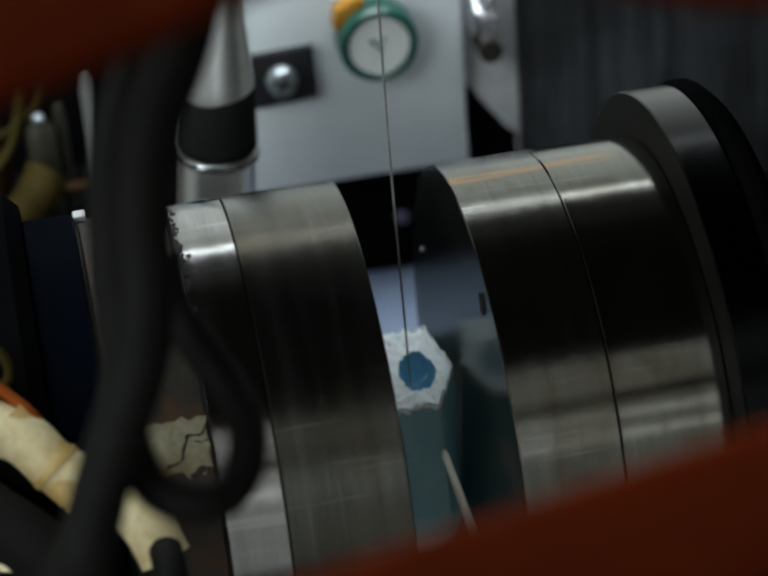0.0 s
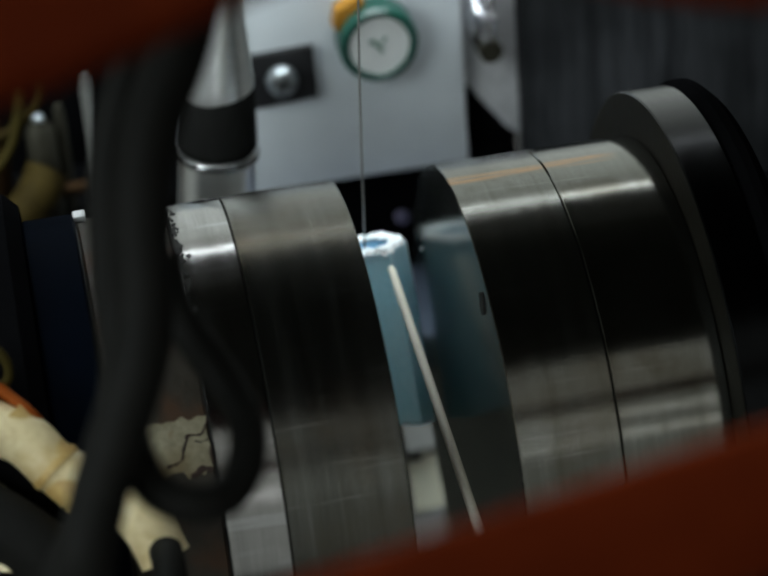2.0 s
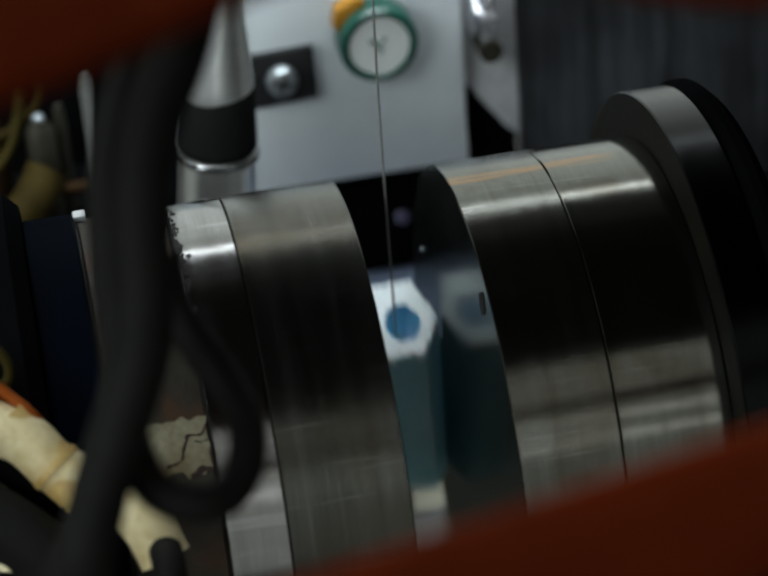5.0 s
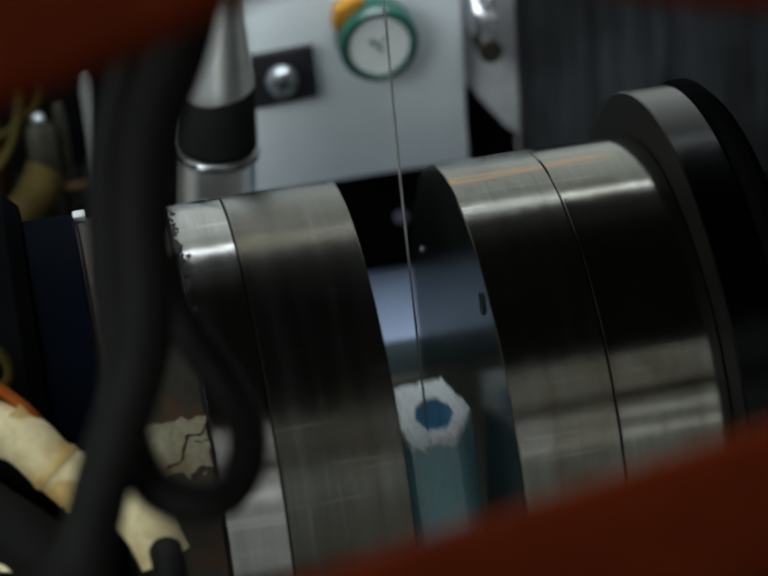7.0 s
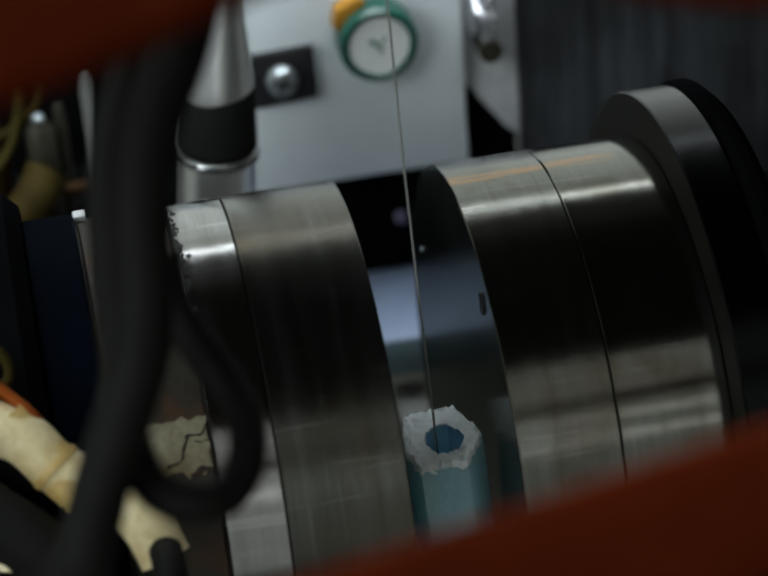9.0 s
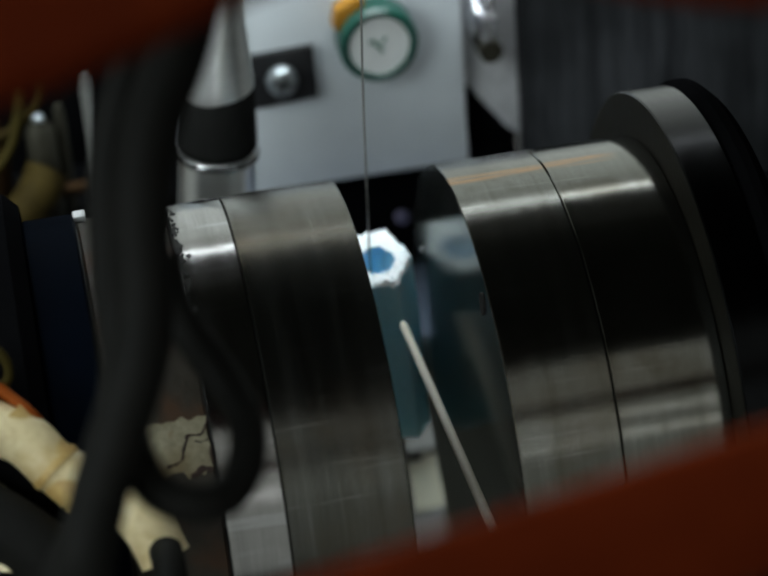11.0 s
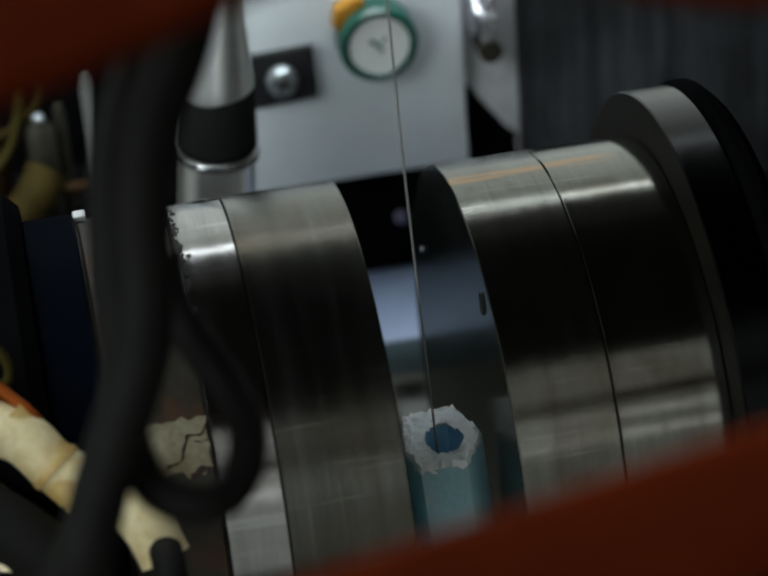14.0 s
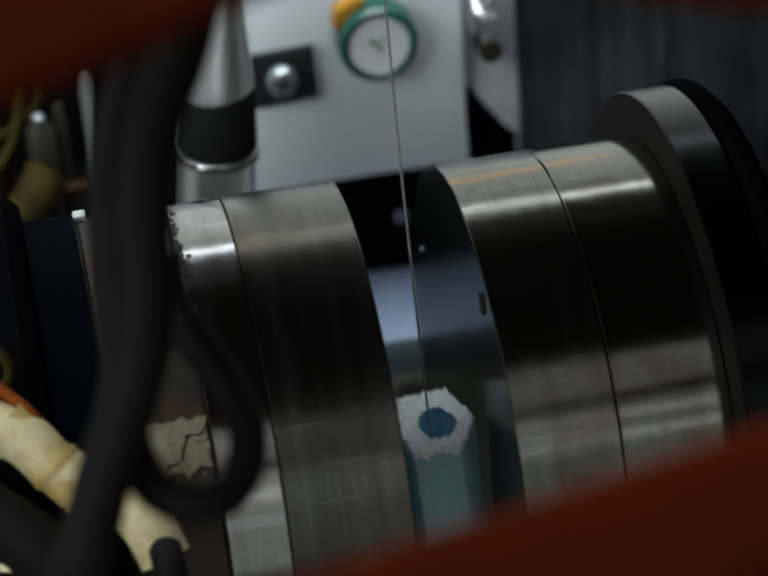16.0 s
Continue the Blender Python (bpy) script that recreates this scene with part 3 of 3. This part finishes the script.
def side_bracket():
    t = thing("sheet_bracket", (0, 0, BENCH), "bent grey zinc bracket beside the white cabinet", "bracket")
    z = -BENCH
    part("web", prism([(0.0583, z + 0.075), (0.0790, z + 0.075), (0.0790, z - 0.0155), (0.0745, z - 0.0125), (0.0583, z + 0.0095)], 0.199, 0.202, 0.0004), GREY_PLATE, t)
    part("foot", box(0.062, 0.0790, 0.205, 0.222, 0, z - 0.02, 0.001), BLACK_PAINT, t)
    part("riser", box(0.0600, 0.0785, 0.2022, 0.206, z - 0.03, z + 0.07, 0.0005), BLACK_PAINT, t)
    u = thing("foil_wrap", (0.0655, 0.190, 0.0385), "crumpled silver foil wrapped round a fitting", "foil")
    bm = bmesh.new()
    bmesh.ops.create_icosphere(bm, subdivisions=4, radius=1)
    for v in bm.verts:
        n = 0.75 + 0.5 * noise.noise(v.co * 1.7) + 0.22 * noise.noise(v.co * 5)
        v.co = Vector((v.co.x * 0.0058 * n, v.co.y * 0.0085 * n, v.co.z * 0.0125 * n))
    part("wrap", bm, FOIL, u, "", False)
    bm = turned([(-0.006, 0.0042), (0.0085, 0.0042)], 20, "y")
    for v in bm.verts:
        v.co += Vector((0.001, 0, -0.0125))
    part("fitting", bm, DULL_STEEL, u, "dark oily fitting")


side_bracket()


def steel_plate():
    ob = part("steel_plate", box(0.0795, 0.34, 0.195, 0.207, BENCH, 0.047, 0.001), BRUSHED_PLATE)
    tagged(ob, "upright dark brushed steel plate standing behind the magnet", "plate")


steel_plate()


def flap(x0, x1, y, top, low):
    """A stiff paper tag that leans out from its upper edge."""
    bm = box(x0, x1, y, y + 0.0006, low, top, 0.0002)
    for v in bm.verts:
        v.co.y -= 0.9 * (top - v.co.z) + 0.0006 * math.sin((v.co.x - x0) * 400)
    return bm


def gap_backing():
    t = thing("terminal_box", (0, 0, BENCH), "slate grey terminal box with pale blue top plate", "box")
    z = -BENCH
    part("shelf", box(-0.05, 0.075, 0.1491, 0.2001, z - 0.0790, z - 0.0650, 0.0008), TEAL_PLATE, t, "slate teal shelf edge")
    part("shelf_sheet", box(-0.05, 0.075, 0.1493, 0.1999, z - 0.0649, z - 0.0640, 0.0003), BLUE_PLATE, t, "pale blue shelf sheet")
    part("body", box(-0.05, 0.075, 0.156, 0.1991, 0, z - 0.0795, 0.001), BODY_GREY, t, "dull grey painted body")
    part("tag", flap(0.0182, 0.0290, 0.1540, z - 0.0861, z - 0.1045), TAG_GREY, t, "curled grey paper tag")
    # Solid black piece standing in for the dark gap between the tags.
    part("slot", box(0.0195, 0.0262, 0.1530, 0.1566, z - 0.1200, z - 0.1150, 0.0006), BLACK_PLASTIC, t, "solid black piece for the dark gap between tags")
    part("tag", flap(0.0204, 0.0318, 0.1550, z - 0.1195, z - 0.1345), CARD, t, "yellowed paper tag")
    part("tag", box(0.0205, 0.0330, 0.1535, 0.1556, z - 0.1660, z - 0.1450, 0.0003), GREY_PLATE, t, "grey metal tag")
    part("rib", box(0.0350, 0.0362, 0.1548, 0.1562, 0.01, z - 0.0800, 0.0003), BODY_GREY, t)
    part("rib", box(0.0440, 0.0452, 0.1548, 0.1562, 0.01, z - 0.0800, 0.0003), BODY_GREY, t)


gap_backing()


def column():
    t = thing("metal_column", (-0.0405, 0.13, 0.0), "tapered aluminium column with black rubber ring", "column")
    t.location = (-0.0405 - 0.0315, 0.13, BENCH)
    t.rotation_euler = (0, radians(6.6), 0)
    z = -BENCH / math.cos(radians(6.6))
    part("collar", turned([(0.001, 0.0130), (z + 0.0290, 0.0130), (z + 0.0312, 0.0137), (z + 0.0332, 0.0132)], 56, "z"), ALUMINIUM, t, "bright turned aluminium collar")
    part("lip", turned([(z + 0.0306, 0.0136), (z + 0.0312, 0.0141), (z + 0.0322, 0.0141), (z + 0.0328, 0.0134)], 56, "z"), POLISHED_STEEL, t, "shiny bevelled lip")
    ring = part("ring", turned([(z + 0.0332, 0.0120), (z + 0.0345, 0.0131), (z + 0.0365, 0.0134), (z + 0.0535, 0.0121), (z + 0.0545, 0.0112)], 56, "z"), MATT_RUBBER, t, "black rubber ring")
    part("taper", turned([(z + 0.0530, 0.0118), (z + 0.0575, 0.0118), (z + 0.0840, 0.0079), (z + 0.1250, 0.0066)], 56, "z"), ALUMINIUM, t, "tapered aluminium shaft")
    for v in ring.data.vertices:          # its upper edge is cut aslant
        if v.co.z > z + 0.05:
            v.co.z += 0.20 * v.co.x


column()


def clutter():
    t = thing("equipment_rack", (0, 0, BENCH), "dark brown equipment rack crowded with fittings", "rack")
    part("body", box(-0.30, -0.062, 0.235, 0.34, 0, 0.40, 0.003), BLACK_PAINT, t, "black rack body")
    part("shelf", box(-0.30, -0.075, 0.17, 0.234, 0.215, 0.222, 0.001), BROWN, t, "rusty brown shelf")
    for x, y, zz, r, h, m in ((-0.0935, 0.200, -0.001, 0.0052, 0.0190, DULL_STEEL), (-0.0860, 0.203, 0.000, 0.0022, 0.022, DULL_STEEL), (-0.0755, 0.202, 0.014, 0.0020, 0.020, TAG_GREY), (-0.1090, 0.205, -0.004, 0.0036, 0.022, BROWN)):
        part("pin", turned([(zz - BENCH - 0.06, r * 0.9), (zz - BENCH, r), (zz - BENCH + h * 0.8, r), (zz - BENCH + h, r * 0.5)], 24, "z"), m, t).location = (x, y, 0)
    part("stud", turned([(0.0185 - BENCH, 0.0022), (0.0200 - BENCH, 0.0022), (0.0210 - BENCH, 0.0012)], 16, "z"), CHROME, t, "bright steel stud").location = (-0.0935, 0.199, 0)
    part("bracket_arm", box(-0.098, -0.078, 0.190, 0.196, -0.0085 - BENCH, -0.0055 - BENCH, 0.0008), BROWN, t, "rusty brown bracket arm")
    part("fitting", box(-0.1175, -0.1075, 0.182, 0.192, -0.022 - BENCH, -0.008 - BENCH, 0.002), AMBER, t, "amber plastic fitting")
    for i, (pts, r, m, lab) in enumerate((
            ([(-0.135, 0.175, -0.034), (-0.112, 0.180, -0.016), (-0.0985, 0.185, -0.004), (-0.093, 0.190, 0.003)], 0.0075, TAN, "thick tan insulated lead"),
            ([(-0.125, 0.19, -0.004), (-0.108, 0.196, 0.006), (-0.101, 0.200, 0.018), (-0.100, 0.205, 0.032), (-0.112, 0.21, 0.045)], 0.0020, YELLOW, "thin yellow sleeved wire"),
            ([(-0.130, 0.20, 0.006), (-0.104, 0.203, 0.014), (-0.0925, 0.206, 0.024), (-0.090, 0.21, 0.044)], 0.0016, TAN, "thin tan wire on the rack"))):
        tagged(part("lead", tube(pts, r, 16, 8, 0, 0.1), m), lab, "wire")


clutter()


# ---- before the poles: hoses, cords and the red frame ----
def hoses():
    ob = thing("cream_hose", (0, 0, 0), "aged cream plastic hose with brown stains and open end", "hose")
    part("hose", tube([(-0.150, -0.045, 0.080), (-0.1196, -0.0615, 0.0664), (-0.1095, -0.0655, 0.0615), (-0.1030, -0.0708, 0.0550), (-0.0950, -0.0740, 0.0515), (-0.0875, -0.0778, 0.0470), (-0.0830, -0.0822, 0.0412), (-0.0800, -0.0868, 0.0340)], 0.0067, 28, 8, 0.62, 0.06), CREAM, ob)
    part("cuff", tube([(-0.1036, -0.0701, 0.0558), (-0.1025, -0.0710, 0.0547)], 0.0071, 28, 4, 0.9), STAINED, ob, "stained cuff on the hose")
    part("plug", tube([(-0.0800, -0.0943, 0.0418), (-0.0799, -0.1022, 0.0424), (-0.0802, -0.1082, 0.0382), (-0.0810, -0.1130, 0.0301)], 0.0041, 20, 6), RUBBER, ob, "black rubber plug in the hose")
    for pts, r, m, lab in (
            ([(-0.135, -0.050, 0.083), (-0.1165, -0.0575, 0.0745), (-0.1115, -0.0600, 0.0712), (-0.1060, -0.064, 0.066), (-0.1045, -0.060, 0.058)], 0.0015, ORANGE, "orange wire by the cream hose"),
            ([(-0.118, -0.054, 0.070), (-0.1120, -0.056, 0.073), (-0.1108, -0.0555, 0.0775), (-0.1130, -0.054, 0.0815), (-0.118, -0.051, 0.083)], 0.0013, YELLOW, "thin yellow wire loop"),
            ([(-0.126, -0.070, 0.044), (-0.1165, -0.078, 0.0385), (-0.1100, -0.083, 0.0340), (-0.1065, -0.087, 0.0260)], 0.0016, TAN, "thin tan wire near the hose"),
            ([(-0.130, -0.070, 0.058), (-0.1185, -0.072, 0.0490), (-0.1165, -0.078, 0.044), (-0.118, -0.084, 0.036)], 0.0042, CREAM, "short cream sleeve on a wire")):
        tagged(part("lead", tube(pts, r, 14, 8), m), lab, "wire")
    tagged(part("black_hose", tube([(-0.150, -0.060, 0.062), (-0.118, -0.078, 0.046), (-0.1035, -0.088, 0.032), (-0.093, -0.098, 0.012), (-0.09, -0.10, -0.03)], 0.0085, 20, 8), RUBBER), "thick black rubber hose", "hose")


hoses()


def cords():
    t = thing("rubber_cord", (0, 0, 0), "thick black rubber cord hanging in a loop before the poles", "cord")
    part("strand", tube([(-0.0507, -0.0980, 0.2183), (-0.0588, -0.1307, 0.2110), (-0.0625, -0.1412, 0.2025), (-0.0661, -0.1450, 0.1953), (-0.0715, -0.1494, 0.1867), (-0.0756, -0.1546, 0.1771), (-0.0780, -0.1606, 0.1666), (-0.0791, -0.1663, 0.1568), (-0.0817, -0.1718, 0.1471), (-0.0870, -0.1772, 0.1367), (-0.0936, -0.1834, 0.1249), (-0.0997, -0.1912, 0.1105), (-0.1053, -0.1774, 0.0734)], 0.0058, 20, 8), RUBBER, t)
    part("strand", tube([(-0.0572, -0.1020, 0.2100), (-0.0673, -0.1107, 0.1932), (-0.0744, -0.1172, 0.1806), (-0.0795, -0.1231, 0.1696), (-0.0824, -0.1289, 0.1593), (-0.0839, -0.1350, 0.1489), (-0.0846, -0.1412, 0.1384), (-0.0855, -0.1474, 0.1280), (-0.0900, -0.1539, 0.1161), (-0.0968, -0.1605, 0.1034), (-0.1051, -0.1668, 0.0909), (-0.1162, -0.1753, 0.0741)], 0.0045, 20, 8), RUBBER, t)
    part("loop", tube([(-0.0736, -0.1370, 0.1482), (-0.0734, -0.1413, 0.1412), (-0.0707, -0.1460, 0.1340), (-0.0660, -0.1512, 0.1266), (-0.0626, -0.1609, 0.1213), (-0.0634, -0.1691, 0.1172), (-0.0682, -0.1762, 0.1140), (-0.0755, -0.1802, 0.1153), (-0.0823, -0.1776, 0.1179), (-0.0852, -0.1742, 0.1227), (-0.0863, -0.1662, 0.1259)], 0.0040, 20, 8), RUBBER, t)


cords()


def red_frame():
    t = thing("red_frame", (0, -0.27, BENCH), "dark red painted steel frame close before the magnet", "frame")
    o = Vector((0, 0.27, -BENCH))
    up = (0.15665, 0.49383, 0.85533)
    part("upper_bar", curved_bar([Vector(q) + o for q in [(-0.1518, -0.2411, 0.2289), (-0.1222, -0.2431, 0.2332), (-0.0996, -0.2433, 0.2386), (-0.0898, -0.2434, 0.2409), (-0.0799, -0.2432, 0.2437), (-0.0707, -0.2430, 0.2465), (-0.0630, -0.2426, 0.2492), (-0.0540, -0.2426, 0.2514), (-0.0422, -0.2438, 0.2524), (-0.0287, -0.2464, 0.2515), (-0.0148, -0.2501, 0.2489), (-0.0009, -0.2543, 0.2456), (0.0096, -0.2569, 0.2440), (0.0238, -0.2596, 0.2431), (0.0525, -0.2645, 0.2424)]], up, 0.075, 0.012), RED_PAINT, t)
    a2, b2 = Vector((-0.0643, -0.2872, 0.1752)), Vector((0.0045, -0.2890, 0.1896))
    d2 = (b2 - a2).normalized()
    part("lower_bar", beam(a2 - d2 * 0.30 + o, b2 + d2 * 0.34 + o, (-0.09, -0.28, -0.95), 0.0235, 0.0025, 0.001), RED_PAINT, t)
    # Unseen plate added to keep overhead light off the poles and the block.
    part("shade_plate", box(-0.13, 0.34, 0.03, 0.35, 0.545, 0.557, 0.003), DULL_STEEL, t, "unseen dark plate that blocks overhead light")
    part("hook", turned([(PIVOT.z - BENCH - 0.001, 0.0012), (PIVOT.z - BENCH + 0.002, 0.003), (0.545, 0.003)], 16, "z"), CHROME, t, "steel peg for the thread").location = (PIVOT.x, PIVOT.y + 0.27, 0)
    part("post", box(-0.40, -0.36, -0.03, 0.03, 0, 0.47, 0.004), RED_PAINT, t)
    part("post", box(0.32, 0.36, -0.03, 0.03, 0, 0.66, 0.004), RED_PAINT, t)


red_frame()


# ---- motion ----
THREAD_TURNS = [
    (0.00, 1.2, 14.0), (0.30, 7.0, 14.0), (0.50, 9.7, 14.0), (0.75, 12.1, 14.0), (1.00, 14.7, 9.0), (1.20, 16.8, -2.0), (1.50, 17.8, -19.0),
    (1.80, 18.1, -21.0), (2.00, 17.8, -20.0), (2.15, 17.1, 0.0), (2.40, 12.0, 24.0), (2.60, 12.7, 29.0), (2.80, 13.9, 28.0),
    (3.00, 14.7, 27.0), (3.30, 15.7, 27.0), (3.50, 15.4, 27.0), (3.70, 16.3, 28.0), (3.90, 16.2, 33.0), (4.00, 14.9, 39.0),
    (4.10, 14.7, 62.0), (4.20, 14.2, 80.0), (4.32, 15.2, 75.0), (4.50, 16.4, 45.0), (4.90, 13.3, 19.3), (5.00, 8.1, 14.1),
    (5.10, -0.1, 5.9), (5.20, -7.8, -1.8), (5.30, -11.5, -5.5), (5.40, -10.0, -4.0), (5.50, -4.2, 1.8), (5.60, 3.3, 9.3),
    (5.70, 9.2, 15.2), (5.80, 10.7, 16.7), (5.90, 7.3, 13.3), (6.00, 0.6, 6.6), (6.10, -6.5, -0.5), (6.20, -10.7, -4.7),
    (6.30, -10.3, -4.3), (6.40, -5.5, 0.5), (6.50, 1.3, 7.3), (6.60, 7.0, 13.0), (6.70, 8.8, 14.8), (6.80, 6.3, 12.3), (6.90, 0.5, 6.5),
    (7.00, -6.0, -0.0), (7.10, -10.5, -4.5), (7.20, -10.9, -4.9), (7.30, -7.3, -1.3), (7.40, -1.4, 4.6), (7.50, 4.3, 10.3),
    (7.60, 7.2, 13.2), (7.70, 6.0, 12.0), (7.80, 1.3, 7.3), (7.90, -4.9, 1.1), (8.00, -9.8, -3.8), (8.10, -11.4, -5.4), (8.20, -9.2, -3.2),
    (8.30, -4.1, 1.9), (8.40, 1.7, 7.7), (8.50, 5.8, 11.8), (8.60, 6.6, 12.6), (8.70, 3.7, 9.7), (8.80, -1.6, 4.4), (8.90, -7.2, -1.2),
    (9.00, -10.7, -4.7), (9.10, -10.7, -4.7), (9.20, -7.0, -1.0), (9.30, -1.3, 4.7), (9.40, 4.0, 10.0), (9.50, 6.6, 12.6),
    (9.60, 5.6, 11.6), (9.70, 1.4, 7.4), (9.80, -4.2, 1.8), (9.90, -8.9, -2.9), (10.00, -10.7, -4.7), (10.45, 11.5, 8.0),
    (10.80, 15.8, 2.0), (11.30, 16.4, 1.0), (11.50, 16.6, 1.0), (11.70, 16.9, 1.0), (11.80, 14.9, 6.0), (11.90, 9.5, 14.0),
    (12.00, 0.4, 6.4), (12.10, -8.5, -2.5), (12.20, -10.2, -4.2), (12.30, -5.3, 0.7), (12.40, 2.6, 8.6), (12.50, 8.9, 14.9),
    (12.60, 9.7, 15.7), (12.70, 6.2, 12.2), (12.80, -0.0, 6.0), (12.90, -6.5, -0.5), (13.00, -10.7, -4.7), (13.10, -11.0, -5.0),
    (13.20, -6.4, -0.4), (13.30, 1.0, 7.0), (13.40, 7.5, 13.5), (13.50, 9.6, 15.6), (13.60, 7.0, 13.0), (13.70, 1.1, 7.1),
    (13.80, -5.5, 0.5), (13.90, -10.0, -4.0), (14.00, -10.6, -4.6), (14.10, -7.5, -1.5), (14.20, -2.3, 3.7), (14.30, 2.7, 8.7),
    (14.40, 5.5, 11.5), (14.50, 4.8, 10.8), (14.60, 1.2, 7.2), (14.70, -3.9, 2.1), (14.80, -8.4, -2.4), (14.90, -10.3, -4.3),
    (15.00, -9.1, -3.1), (15.10, -5.1, 0.9), (15.20, -0.1, 5.9), (15.30, 3.8, 9.8), (15.40, 5.1, 11.1), (15.50, 3.4, 9.4),
    (15.60, -0.7, 5.3), (15.70, -5.4, 0.6), (15.80, -8.9, -2.9), (15.90, -9.8, -3.8), (16.00, -7.6, -1.6),
]
STICK_ROWS = [   # seconds, the tip, tilt and turn
    (0.00, 0.0060, -0.0055, -0.0053, 2.6, 0.0),
    (0.50, 0.0056, 0.0265, 0.0097, 8.0, -0.1),
    (1.00, 0.0052, 0.0425, 0.0129, 8.0, -0.2),
    (1.50, 0.0044, 0.0505, 0.0251, 8.0, -0.2),
    (2.00, 0.0037, 0.0505, 0.0252, 8.0, 0.0),
    (2.20, 0.0060, 0.0600, 0.0079, 6.1, 0.0),
    (2.40, 0.0060, 0.0434, -0.0060, 8.7, 0.0),
    (2.70, 0.0060, 0.0619, -0.0405, -13.6, 0.0),
    (3.00, 0.0060, 0.0685, -0.0415, -14.4, 0.0),
    (3.50, 0.0060, 0.0705, -0.0328, -11.3, 0.0),
    (3.70, 0.0060, 0.0794, -0.0307, -9.8, 0.0),
    (4.00, 0.0060, 0.0734, -0.0323, -12.3, 0.0),
    (4.20, 0.0060, 0.0687, -0.0227, -12.5, 0.0),
    (4.50, 0.0060, 0.0528, -0.0221, -10.4, 0.0),
    (4.90, 0.0060, -0.0607, -0.0221, -2.9, 0.0),
    (10.30, 0.0060, -0.0607, -0.0221, -2.9, 0.0),
    (10.70, 0.0060, 0.0235, 0.0019, -3.4, 0.0),
    (11.10, 0.0049, 0.0455, 0.0083, 4.0, 2.5),
    (11.30, 0.0049, 0.0462, 0.0084, 4.0, 2.5),
    (11.50, 0.0049, 0.0490, 0.0088, 4.0, 2.5),
    (11.70, 0.0049, 0.0487, 0.0087, 4.0, 2.5),
    (11.80, 0.0060, 0.0433, 0.0038, -6.1, 0.0),
    (11.90, 0.0060, 0.0150, 0.0115, -7.3, 0.0),
    (12.05, 0.0060, -0.0607, -0.0221, -2.9, 0.0),
]


SIDE_ROWS = [   # how far the block is pushed sideways
    (0.0, -0.0002), (0.5, -0.0008), (1.0, -0.0016), (1.5, -0.0026), (2.0, -0.0031), (2.4, -0.0018), (3.0, -0.0023), (3.5, -0.0026),
    (4.0, -0.0014), (4.5, -0.0018), (5.0, 0.0), (10.0, 0.0), (10.8, -0.0026), (11.7, -0.0028), (12.0, 0.0), (16.0, 0.0),
]


def sideways(t):
    for (a, u), (b, v) in zip(SIDE_ROWS, SIDE_ROWS[1:]):
        if a <= t <= b:
            return u + (v - u) * (t - a) / (b - a)
    return 0.0


def motions():
    strings, blocks = [], []
    for t, a, b in THREAD_TURNS:
        q = Vector((0.0016 + sideways(t) + 0.0051 * math.sin(radians(a)), PIVOT.y + math.sin(radians(a)) * HANG, PIVOT.z - math.cos(radians(a)) * HANG))
        lean = math.degrees(math.atan2(PIVOT.x - (q.x - 0.0008), HANG))
        strings.append((t, pose(PIVOT.x, PIVOT.y, PIVOT.z, a, lean)))
        blocks.append((t, pose(*q, b, -2.5, 8 * max(0, 1 - abs(t - 4.1) / 0.7))))
    walk(STRING, strings)
    walk(BLOCK, blocks)
    sticks = [(t, pose(x, y, z, a, 0, c)) for t, x, y, z, a, c in STICK_ROWS]
    walk(STICK, sticks + [(16.0, sticks[-1][1])])


motions()
